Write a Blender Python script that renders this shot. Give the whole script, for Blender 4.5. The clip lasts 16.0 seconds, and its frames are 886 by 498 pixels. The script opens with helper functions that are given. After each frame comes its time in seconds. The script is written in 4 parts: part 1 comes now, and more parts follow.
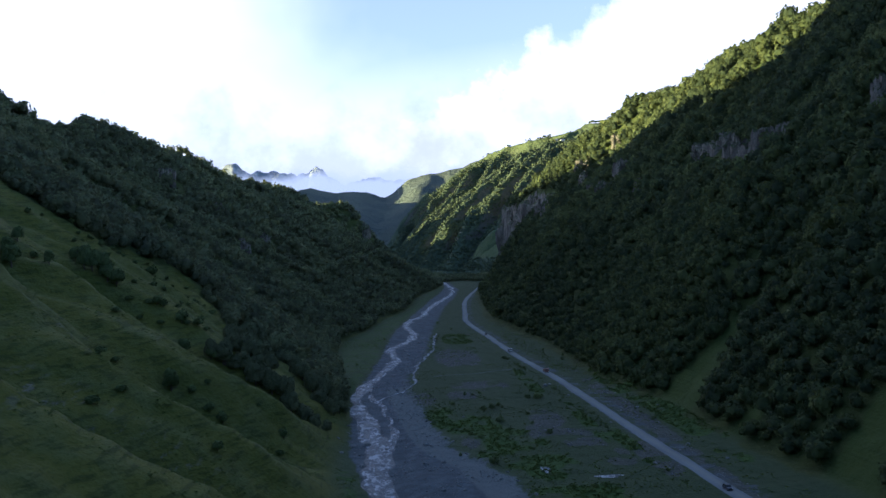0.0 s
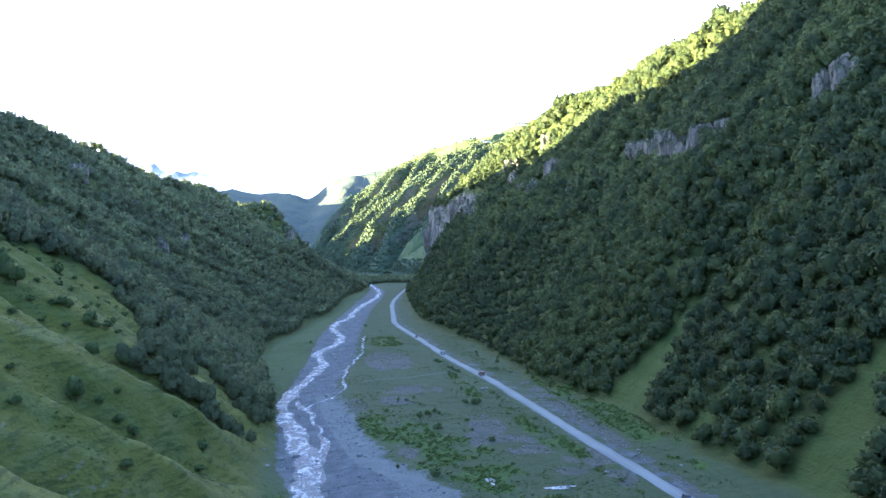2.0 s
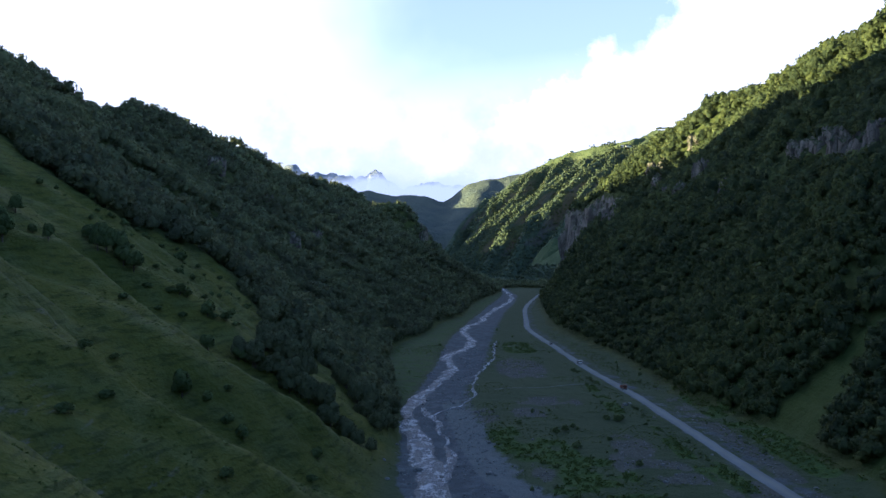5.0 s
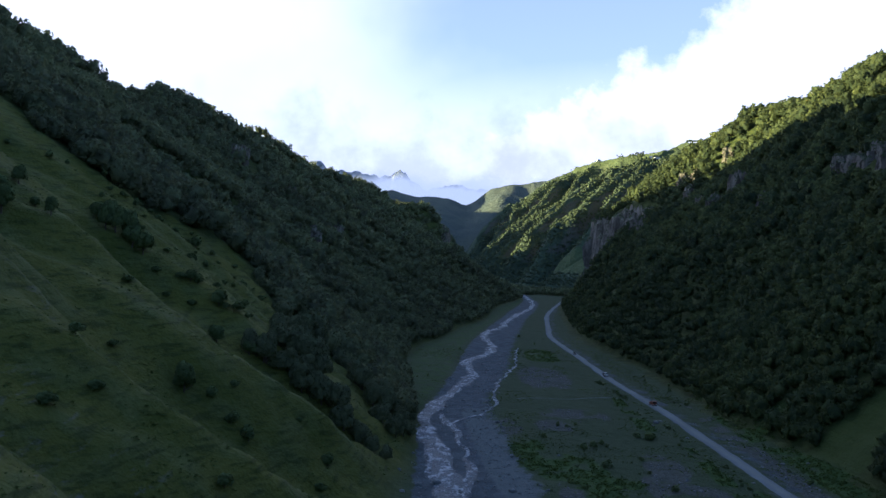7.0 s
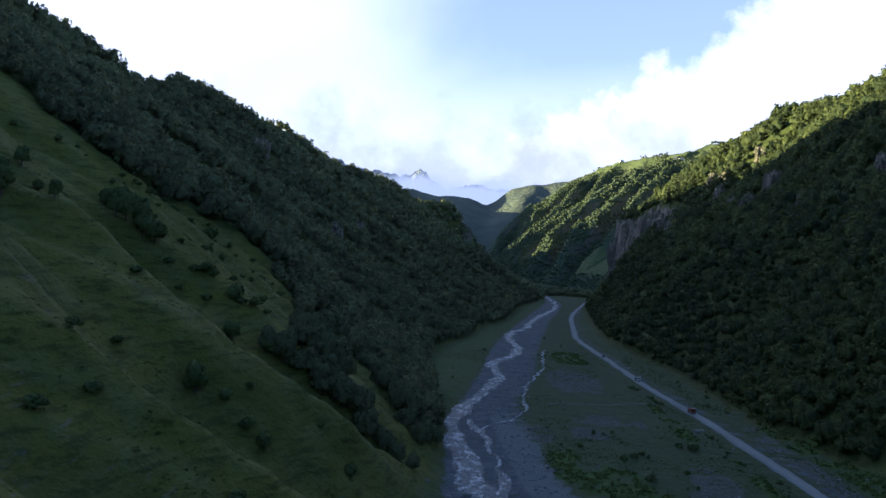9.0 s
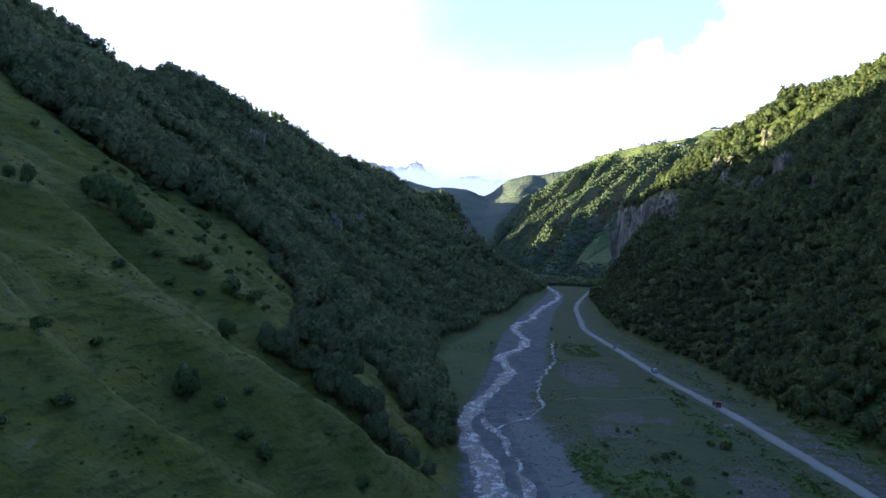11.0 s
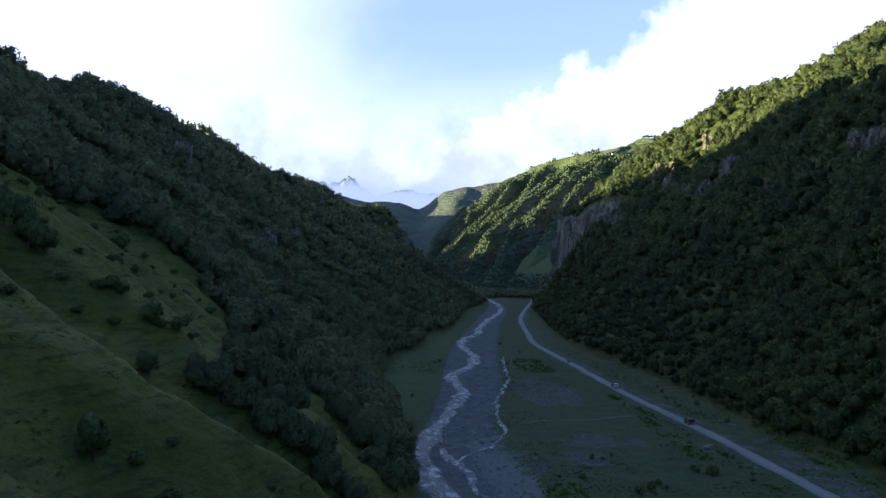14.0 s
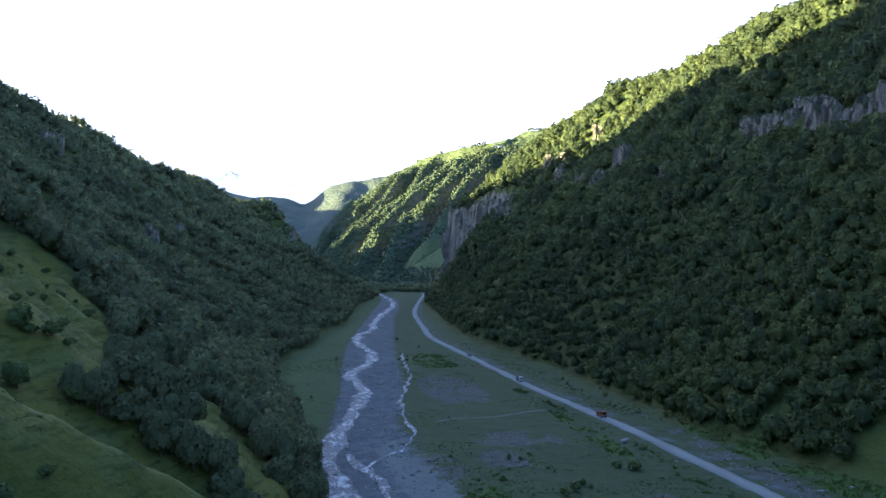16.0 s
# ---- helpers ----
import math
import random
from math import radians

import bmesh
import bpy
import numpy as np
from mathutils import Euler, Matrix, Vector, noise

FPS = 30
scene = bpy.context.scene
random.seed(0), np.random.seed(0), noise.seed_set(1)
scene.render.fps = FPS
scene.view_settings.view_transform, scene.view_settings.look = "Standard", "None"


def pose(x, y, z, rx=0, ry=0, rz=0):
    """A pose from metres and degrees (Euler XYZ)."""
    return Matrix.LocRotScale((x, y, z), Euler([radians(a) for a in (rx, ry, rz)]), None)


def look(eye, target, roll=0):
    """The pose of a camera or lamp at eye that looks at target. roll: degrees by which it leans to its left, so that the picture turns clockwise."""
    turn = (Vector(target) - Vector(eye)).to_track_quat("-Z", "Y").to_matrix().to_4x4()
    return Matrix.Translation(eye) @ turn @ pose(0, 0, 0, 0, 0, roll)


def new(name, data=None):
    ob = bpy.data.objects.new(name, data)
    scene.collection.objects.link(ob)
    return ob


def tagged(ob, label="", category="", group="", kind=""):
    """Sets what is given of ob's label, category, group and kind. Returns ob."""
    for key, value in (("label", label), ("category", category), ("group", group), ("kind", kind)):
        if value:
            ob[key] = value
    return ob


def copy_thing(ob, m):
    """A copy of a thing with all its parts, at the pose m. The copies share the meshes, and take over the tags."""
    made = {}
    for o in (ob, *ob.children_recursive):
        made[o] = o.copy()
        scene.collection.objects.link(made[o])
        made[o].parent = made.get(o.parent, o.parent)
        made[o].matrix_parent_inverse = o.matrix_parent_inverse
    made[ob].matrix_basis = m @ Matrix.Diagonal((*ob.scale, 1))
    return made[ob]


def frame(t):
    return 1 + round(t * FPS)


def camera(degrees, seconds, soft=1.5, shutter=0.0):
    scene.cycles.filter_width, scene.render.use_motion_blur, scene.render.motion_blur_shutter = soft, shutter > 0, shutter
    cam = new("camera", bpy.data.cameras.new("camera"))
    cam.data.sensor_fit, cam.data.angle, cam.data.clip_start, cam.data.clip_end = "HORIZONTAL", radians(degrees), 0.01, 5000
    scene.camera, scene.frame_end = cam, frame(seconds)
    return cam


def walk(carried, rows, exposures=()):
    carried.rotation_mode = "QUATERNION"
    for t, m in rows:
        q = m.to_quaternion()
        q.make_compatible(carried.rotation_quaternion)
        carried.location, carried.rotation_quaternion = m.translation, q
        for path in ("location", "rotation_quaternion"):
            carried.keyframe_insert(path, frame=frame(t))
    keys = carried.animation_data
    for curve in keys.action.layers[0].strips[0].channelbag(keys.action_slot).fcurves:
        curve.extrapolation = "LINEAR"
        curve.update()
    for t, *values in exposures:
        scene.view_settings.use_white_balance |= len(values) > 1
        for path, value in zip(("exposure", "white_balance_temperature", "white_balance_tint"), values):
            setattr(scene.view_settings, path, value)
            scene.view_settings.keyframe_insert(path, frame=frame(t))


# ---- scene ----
cam = camera(50.0, 16.0)
PATH = [
    (0, (6.56, -57.92, 60.50), (12.19, 41.92, 59.64), -1.49),
    (0.5, (6.08, -53.00, 59.98), (13.41, 46.73, 59.08), -1.51),
    (1, (5.13, -47.67, 59.39), (16.21, 51.71, 58.38), -1.55),
    (1.5, (4.51, -42.75, 58.93), (17.90, 56.34, 57.88), -1.58),
    (2, (4.41, -38.05, 58.32), (18.02, 61.02, 57.55), -1.38),
    (2.5, (4.72, -33.80, 57.92), (14.55, 65.72, 57.52), -1.44),
    (3, (5.48, -28.81, 57.32), (8.14, 71.15, 56.94), -1.24),
    (3.5, (5.62, -24.03, 56.86), (6.29, 75.97, 56.69), -0.81),
    (6, (3.78, -1.10, 54.20), (3.42, 98.90, 54.31), 1.70),
    (6.5, (3.16, 3.06, 53.78), (2.37, 103.06, 54.23), 2.61),
    (7, (2.32, 7.82, 53.42), (-0.08, 107.79, 53.70), 3.14),
    (7.5, (1.61, 11.92, 53.07), (-2.21, 111.85, 53.25), 3.26),
    (8, (0.58, 16.51, 52.67), (-3.60, 116.42, 52.67), 3.17),
    (8.5, (-0.41, 20.87, 52.12), (-4.63, 120.78, 52.29), 3.87),
    (9, (-1.48, 25.16, 51.72), (-5.85, 125.07, 51.89), 3.87),
    (11.5, (-6.81, 48.31, 50.21), (-10.34, 148.25, 49.52), 2.56),
    (12, (-7.64, 52.65, 50.26), (-10.26, 152.61, 49.69), 2.04),
    (12.5, (-8.73, 57.70, 50.17), (-7.35, 157.69, 50.10), 2.08),
    (13, (-9.60, 62.19, 50.08), (-7.50, 162.17, 50.25), 1.67),
    (13.5, (-10.24, 66.36, 49.81), (-7.79, 166.32, 50.61), 1.26),
    (14, (-10.98, 70.43, 49.69), (-8.11, 170.38, 50.80), 1.36),
    (14.5, (-12.08, 74.82, 49.49), (-5.16, 174.57, 51.03), 1.40),
    (15, (-13.25, 79.13, 49.32), (-1.71, 178.45, 50.84), 1.25),
    (15.5, (-14.22, 83.35, 49.00), (-0.35, 182.37, 50.27), 1.02),
    (16, (-14.77, 86.62, 48.84), (0.01, 185.52, 49.54), 0.31),
]
WB = (4960, 23)
EXPOSURES = [(t, stops, *WB) for t, stops in (
    (0, 0.05), (0.5, 0.5), (1.0, 1.25), (1.5, 1.9), (2.0, 2.2), (2.5, 2.1), (3.0, 1.45), (3.5, 0.7), (5.0, 0.2), (6.0, -0.05), (9.0, -0.05),
    (11.5, 0.6), (12.5, 0.6), (13.5, 0.2), (14.5, -0.12), (15.0, 0.1), (15.5, 0.7), (16.0, 1.1))]
walk(cam, [(t, look(eye, target, roll)) for t, eye, target, roll in PATH], EXPOSURES)
SKY_STRENGTH, SUN_POWER, CLOUD_LOW, CLOUD_TOP = 0.44, 23.0, 0.84, 1.3

# ---- world, sun, exposure ----
SUN_EL, SUN_AZ = radians(3.0), radians(-93.0)
world = bpy.data.worlds.new("world")
scene.world = world
world.use_nodes = True
wn, wl = world.node_tree.nodes, world.node_tree.links
wn.clear()


def wmath(op, a, b=None, c=None):
    n = wn.new("ShaderNodeMath")
    n.operation = op
    for i, v in enumerate((a, b, c)):
        if v is None:
            continue
        if isinstance(v, (int, float)):
            n.inputs[i].default_value = v
        else:
            wl.new(v, n.inputs[i])
    return n.outputs[0]


def wstep(v, lo, hi):
    n = wn.new("ShaderNodeMapRange")
    n.interpolation_type = "SMOOTHSTEP"
    wl.new(v, n.inputs[0])
    n.inputs[1].default_value, n.inputs[2].default_value = lo, hi
    return n.outputs[0]


w_sky = wn.new("ShaderNodeTexSky")
w_sky.sky_type = "NISHITA"
w_sky.sun_disc = False
w_sky.sun_elevation, w_sky.sun_rotation = SUN_EL, SUN_AZ
w_sky.altitude, w_sky.air_density, w_sky.dust_density = 1800, 1.0, 1.2
w_co = wn.new("ShaderNodeTexCoord")
w_sep = wn.new("ShaderNodeSeparateXYZ")
wl.new(w_co.outputs["Generated"], w_sep.inputs[0])
w_y = wmath("MAXIMUM", w_sep.outputs[1], 0.08)
w_u, w_v = wmath("DIVIDE", w_sep.outputs[0], w_y), wmath("DIVIDE", w_sep.outputs[2], w_y)
w_uv = wn.new("ShaderNodeCombineXYZ")
wl.new(w_u, w_uv.inputs[0])
wl.new(w_v, w_uv.inputs[1])


def wnoise(scale, detail, rough, off):
    m = wn.new("ShaderNodeMapping")
    m.inputs[1].default_value = off
    wl.new(w_uv.outputs[0], m.inputs[0])
    n = wn.new("ShaderNodeTexNoise")
    n.inputs["Scale"].default_value, n.inputs["Detail"].default_value, n.inputs["Roughness"].default_value = scale, detail, rough
    wl.new(m.outputs[0], n.inputs["Vector"])
    return wmath("SUBTRACT", n.outputs[0], 0.5)


puff = wnoise(14.0, 7.0, 0.6, (0.35, 0.1, 0.0))
broad = wnoise(5.0, 4.0, 0.5, (1.7, 0.4, 0.0))
# cumulus bank over the far valley: its upper edge climbs to the east
edge = wmath("SUBTRACT", wmath("MULTIPLY_ADD", w_u, 0.52, 0.138), w_v)
edge = wmath("ADD", edge, wmath("MULTIPLY", puff, 0.16))
edge = wmath("ADD", edge, wmath("MULTIPLY", broad, 0.10))
bank = wmath("MULTIPLY", wstep(edge, -0.016, 0.030), wstep(w_u, -0.06, 0.03))
# bright veil of thin cloud in the west and along the horizon
veil = wstep(wmath("ADD", w_u, wmath("MULTIPLY", broad, 0.5)), 0.32, -0.42)
low = wstep(wmath("ADD", w_v, wmath("MULTIPLY", broad, 0.06)), 0.27, 0.08)
cover = wmath("MAXIMUM", bank, wmath("MAXIMUM", veil, wmath("MULTIPLY", low, 0.9)))
cover = wmath("MULTIPLY", wmath("MAXIMUM", cover, 0.22), wstep(w_sep.outputs[1], 0.25, 0.55))
# underside of the bank is greyer
shade = wstep(wmath("ADD", w_v, wmath("MULTIPLY", puff, 0.24)), 0.06, 0.16)
w_cloud = wn.new("ShaderNodeMix")
w_cloud.data_type = "RGBA"
wl.new(shade, w_cloud.inputs[0])
w_cloud.inputs[6].default_value = (CLOUD_LOW, CLOUD_LOW, CLOUD_LOW * 1.04, 1)
w_cloud.inputs[7].default_value = (CLOUD_TOP, CLOUD_TOP * 0.985, CLOUD_TOP * 0.965, 1)
w_scaled = wn.new("ShaderNodeVectorMath")
w_scaled.operation = "SCALE"
wl.new(w_sky.outputs[0], w_scaled.inputs[0])
w_scaled.inputs["Scale"].default_value = SKY_STRENGTH
w_mix = wn.new("ShaderNodeMix")
w_mix.data_type = "RGBA"
wl.new(cover, w_mix.inputs[0])
wl.new(w_scaled.outputs[0], w_mix.inputs[6])
wl.new(w_cloud.outputs[2], w_mix.inputs[7])
w_bg = wn.new("ShaderNodeBackground")
wl.new(w_mix.outputs[2], w_bg.inputs[0])
w_out = wn.new("ShaderNodeOutputWorld")
wl.new(w_bg.outputs[0], w_out.inputs[0])

sun = new("sun", bpy.data.lights.new("sun", "SUN"))
sun.data.energy, sun.data.angle, sun.data.color = SUN_POWER, radians(0.5), (1.0, 0.78, 0.26)
sun_dir = Vector((math.cos(SUN_EL) * math.sin(SUN_AZ), math.cos(SUN_EL) * math.cos(SUN_AZ), math.sin(SUN_EL)))
sun.matrix_world = Matrix.Translation(sun_dir * 900) @ sun_dir.to_track_quat("Z", "Y").to_matrix().to_4x4()

# ---- lie of the land ----
def tab(y, ys, vs):
    """Smooth curve through a few stations along the valley."""
    ys, vs = np.asarray(ys, float), np.asarray(vs, float)
    m = np.gradient(vs, ys)
    y = np.clip(y, ys[0], ys[-1])
    i = np.clip(np.searchsorted(ys, y) - 1, 0, len(ys) - 2)
    h = ys[i + 1] - ys[i]
    s = (y - ys[i]) / h
    lim = 1.5 * np.abs(vs[i + 1] - vs[i]) / h + 1e-9
    m0, m1 = np.clip(m[i], -lim, lim), np.clip(m[i + 1], -lim, lim)
    return (vs[i] * (2 * s**3 - 3 * s**2 + 1) + vs[i + 1] * (3 * s**2 - 2 * s**3)
            + h * (m0 * (s**3 - 2 * s**2 + s) + m1 * (s**3 - s**2)))


def sstep(v, lo, hi):
    s = np.clip((v - lo) / (hi - lo), 0, 1)
    return s * s * (3 - 2 * s)


def vnoise(x, y, seed=0):
    """Value noise, -1 to 1, at unit cells."""
    xi, yi = np.floor(x).astype(np.int64), np.floor(y).astype(np.int64)
    fx, fy = x - xi, y - yi
    fx, fy = fx * fx * (3 - 2 * fx), fy * fy * (3 - 2 * fy)

    def h(a, b):
        n = (a * 374761393 + b * 668265263 + seed * 1442695041) & 0xFFFFFFFF
        n = ((n ^ (n >> 13)) * 1274126177) & 0xFFFFFFFF
        return ((n ^ (n >> 16)) & 0xFFFF) / 32767.5 - 1
    return ((h(xi, yi) * (1 - fx) + h(xi + 1, yi) * fx) * (1 - fy) + (h(xi, yi + 1) * (1 - fx) + h(xi + 1, yi + 1) * fx) * fy)


def fbm(x, y, octaves=4, seed=0):
    out, a = 0.0, 1.0
    for o in range(octaves):
        out = out + a * vnoise(x * 2**o + 17.3 * o, y * 2**o - 9.1 * o, seed + o)
        a *= 0.5
    return out


def left_foot(y):
    return tab(y, (-400, 120, 211, 275, 380, 440, 520, 590, 710, 767, 980, 1206, 1400, 1600),
               (0, -2, -11, -9, -18, -25, -24, -12, 5, 17, 37, 75, 84, 84))


def left_crest(y):
    # stations before y 400 are out of view, their heights made up to cast shadow
    ys = (-1100, -700, -400, -115, 150, 400, 520, 600, 640, 662, 700, 730, 765, 815, 850, 884, 905, 950, 1050, 1250, 1350, 1430, 1470, 1600)
    return (tab(y, ys, (-440, -440, -440, -440, -420, -330, -278, -244, -238, -234, -226, -219, -214, -210, -206, -199, -192, -186, -169, -142, -112, -76, -50, -50)),
            tab(y, ys, (432, 414, 390, 352, 302, 238, 176, 145, 148, 153, 159, 156, 152, 149, 155, 155, 147, 139, 133, 135, 119, 122, 88, 70)))


def right_foot(y):
    return tab(y, (-400, 156, 215, 282, 340, 400, 480, 560, 665, 780, 935, 1020, 1160, 1300, 1600),
               (125, 112, 107, 104, 96, 96, 96, 88, 84, 90, 101, 108, 130, 150, 190))


def right_crest(y):
    ys = (-400, 300, 450, 520, 600, 680, 760, 820, 880, 960, 1050, 1120, 1165, 1600)
    return (tab(y, ys, (290, 276, 270, 272, 266, 264, 264, 256, 246, 233, 214, 188, 170, 215)),
            tab(y, ys, (202, 196, 193, 194, 190, 189, 185, 193, 186, 174, 156, 125, 108, 60)))


# cliff band of the east slope: height of its foot and of its brow, as shares of the way up
def right_cliff(y):
    ys = (-400, 200, 300, 340, 430, 560, 640, 700, 800, 860, 960, 1020, 1100, 1165, 1600)
    lo = tab(y, ys, (.58, .58, .58, .58, .61, .62, .62, .61, .61, .61, .50, .44, .38, .36, .3))
    hi = tab(y, ys, (.59, .59, .60, .60, .63, .64, .63, .62, .63, .63, .60, .66, .76, .95, .6))
    return lo, hi


def height(x, y):
    x, y = np.asarray(x, float), np.asarray(y, float)
    z = 0.25 * fbm(x / 14, y / 14, 3, 5)
    # west slope
    f = left_foot(y)
    cx, cz = left_crest(y)
    d = f - x
    s = d / (f - cx)
    up = cz * np.where(s < 1, np.clip(s, 0, 1) ** (1.06 + 0.55 * sstep(y, 1180, 1420)), 1.0)
    up = np.where(s > 1, cz - 0.35 * (d - (f - cx)), up)
    w = np.clip(s * 4, 0, 1) * np.clip((1.05 - s) * 6, 0, 1)
    ribs = fbm((y + 0.55 * d) / 46, d / 240, 3, 11)
    up = up + np.where(s > 0, w * (8.0 * ribs + sstep(y, 330, 430) * (4.0 * fbm((y + 0.9 * d) / 38, d / 110, 3, 12))), 0)
    near = sstep(y, 420, 300) * np.clip(d / 12, 0, 1)
    g = (y - 220 + 9 * np.sin(d / 26.0) + 6 * vnoise(y / 50, d / 40, 31)) / 54
    ridge = 1 - 4 * np.abs((g + 0.5) % 1 - 0.5)
    up = up + sstep(y, 285, 240) * np.clip(d / 16, 0, 1) * 5.2 * (ridge * 0.75 + 0.25 * np.cos(6.2832 * g))
    g2 = (y + 0.15 * d) / 17 + 0.5 * vnoise(y / 30, d / 30, 33)
    up = up + near * 0.8 * np.cos(6.2832 * g2)
    up = up + near * 0.5 * fbm(x / 5, y / 5, 2, 77) + near * 0.30 * np.sin(6.28 * (up / 4.6 + 0.3 * vnoise(y / 15, d / 30, 3)))
    fall = sstep(y, 1620, 1455)
    up = np.where(s > 0, np.maximum(up, 0) * (0.1 + 0.9 * fall), 0)
    up = up + 15 * np.exp(-((x + 44) / 32) ** 2 - ((y - 1438) / 34) ** 2)
    peak = 239 - 0.62 * np.hypot(x + 389, y - 597) + 8 * fbm(x / 45, y / 45, 4, 23)
    peak = np.minimum(peak, 174 + 6 * fbm(x / 30, y / 30, 3, 24))
    up = np.where(s > 1, np.maximum(up, peak), up)
    # unseen hump added behind the west ridge, sized to shade the far slopes
    up = up + 165 * (0.82 + 0.45 * fbm(y / 120, x / 300, 3, 29) * sstep(y, 2350, 2150) + 0.45 * sstep(y, 2150, 2450)) * np.exp(-((x + 430) / 165) ** 2) * sstep(y, 1370, 1500) * sstep(y, 4100, 3800)
    # east slope
    f = right_foot(y)
    cx, cz = right_crest(y)
    d = x - f
    s = d / (cx - f)
    lo, hi = right_cliff(y)
    mid = 0.5 * (lo + hi) + 0.02 * fbm(y / 22, y / 60, 3, 47)
    half = 0.012
    wob = 0.015 * vnoise(y / 9, s * 0, 51)
    a = np.clip(s / (mid - half + wob), 0, 1) * lo
    b = lo + (hi - lo) * np.clip((s - mid + half - wob) / (2 * half), 0, 1)
    c = hi + (1 - hi) * np.clip((s - mid - half - wob) / (1 - mid - half - wob), 0, 1)
    prof = np.where(s < mid - half + wob, a, np.where(s < mid + half + wob, b, c))
    prof = prof + 0.10 * s * (1 - s) * np.exp(-((s - 0.25) / 0.3) ** 2)
    upr = cz * prof
    upr = np.where(s > 1, cz + 0.06 * (d - (cx - f)) - 0.0012 * np.clip(d - (cx - f), 0, 200) ** 2, upr)
    w = np.clip(s * 5, 0, 1) * np.clip((1.05 - s) * 8, 0, 1)
    upr = upr + np.where(s > 0, w * (7.0 * fbm((y - 0.35 * d) / 62, d / 260, 3, 71) + 3.0 * fbm((y - 0.8 * d) / 30, d / 90, 3, 72)), 0)
    # wooded gully beside the shoulder of the crest
    gully = (y - 775 - 0.25 * d + 10 * vnoise(d / 30, y * 0, 57)) / 24
    upr = upr - sstep(s, 0.5, 0.75) * 7 * np.exp(-gully**2)
    cap = np.where(y < 1165, 400, 112 * sstep(y, 1186, 1166) + 34 * sstep(y, 1700, 1180))
    upr = np.where(s > 0, np.minimum(np.maximum(upr, 0), cap), 0)
    toe = 1.2 * sstep(d, -10, 4)
    # low bank where the plain stands above the gravel
    z = z + 0.7 * sstep(x - gravel_right(y) - 1.6 * vnoise(y / 7, y * 0, 63), -0.6, 0.8) * sstep(y, 430, 340)
    # river cut
    r = river_x(y)
    cut = -0.9 * sstep(np.abs(x - r), 13, 5)
    return z + up + upr + toe * (s < 0.05) + cut * (up + upr < 0.5)


def river_x(y):
    return tab(y, (-400, 120, 184, 230, 312, 349, 382, 415, 444, 480, 537, 580, 650, 730, 804, 1019, 1150, 1322, 1600),
               (14, 6, 2, 0, -7, -5, 2, 7, 8, 6, 18, 21, 18, 33, 41, 75, 85, 84, 60))


def gravel_left(y):
    return tab(y, (-400, 120, 165, 220, 318, 392, 430, 505, 593, 655, 771, 870, 1195, 1600),
               (-4, 0, 1, -6, -9, -3, 0, 4, 10, 16, 30, 42, 78, 70))


def gravel_right(y):
    return tab(y, (-400, 120, 162, 190, 220, 290, 341, 430, 560, 770, 1130, 1600),
               (60, 48, 37, 32, 22, 15, 12, 21, 31, 51, 90, 90))


def road_x(y):
    return tab(y, (-400, 60, 154, 200, 272, 330, 395, 460, 530, 610, 645, 730, 870, 1110, 1280, 1600),
               (96, 90, 85, 82, 79, 77, 73, 69.5, 67, 63, 62.5, 68, 79, 113, 139, 150))


def side_x(y):
    return tab(y, (200, 215, 264, 292, 310, 322, 340, 400, 475, 515, 560), (5, 4, 5, 2, 2, 10, 15.5, 18, 30, 32, 35))


def patches(x, y, blobs):
    """Soft-edged patches: x, y, half width, half length along the valley."""
    out = np.zeros(np.shape(x))
    for bx, by, rx, ry in blobs:
        out = np.maximum(out, sstep(np.hypot((x - bx) / rx, (y - by) / ry), 1.35, 0.6))
    return out


def lush(x, y):
    """Rank green growth on the flood plain."""
    a = patches(x, y, ((22, 272, 5, 30), (32, 244, 9, 20), (42, 218, 10, 22), (36, 198, 8, 14), (47, 190, 9, 16), (46, 520, 9, 40), (63, 330, 3, 50), (69, 255, 2.5, 40), (74, 215, 2.5, 30), (99, 235, 6, 60), (96, 320, 5, 60), (50, 160, 14, 10)))
    return a * sstep(fbm(x / 9, y / 9, 3, 404), -0.55, 0.05) * (x > gravel_right(y))


def stony(x, y):
    """Bare, stony ground on the flood plain."""
    a = patches(x, y, ((57, 250, 6, 22), (62, 218, 6, 22), (67, 198, 5, 12), (77, 195, 4.5, 22), (18, 300, 5, 14), (33, 306, 6, 12), (29, 225, 3, 12), (51, 232, 4, 12), (42, 330, 12, 14), (40, 430, 12, 40), (88, 260, 3.5, 120)))
    return a * sstep(fbm(x / 8, y / 8, 3, 406), -0.7, -0.1)


def meadow_edge_y(x):
    """How far up the valley the west meadow reaches, by x."""
    return tab(x, (-400, -220, -140, -125, -110, -94, -85, -76, -66, -56, -51, -46, -40, -34, -28, -22, -14, -6),
               (300, 300, 286, 281, 290, 303, 315, 325, 322, 308, 300, 305, 309, 304, 298, 291, 287, 284))


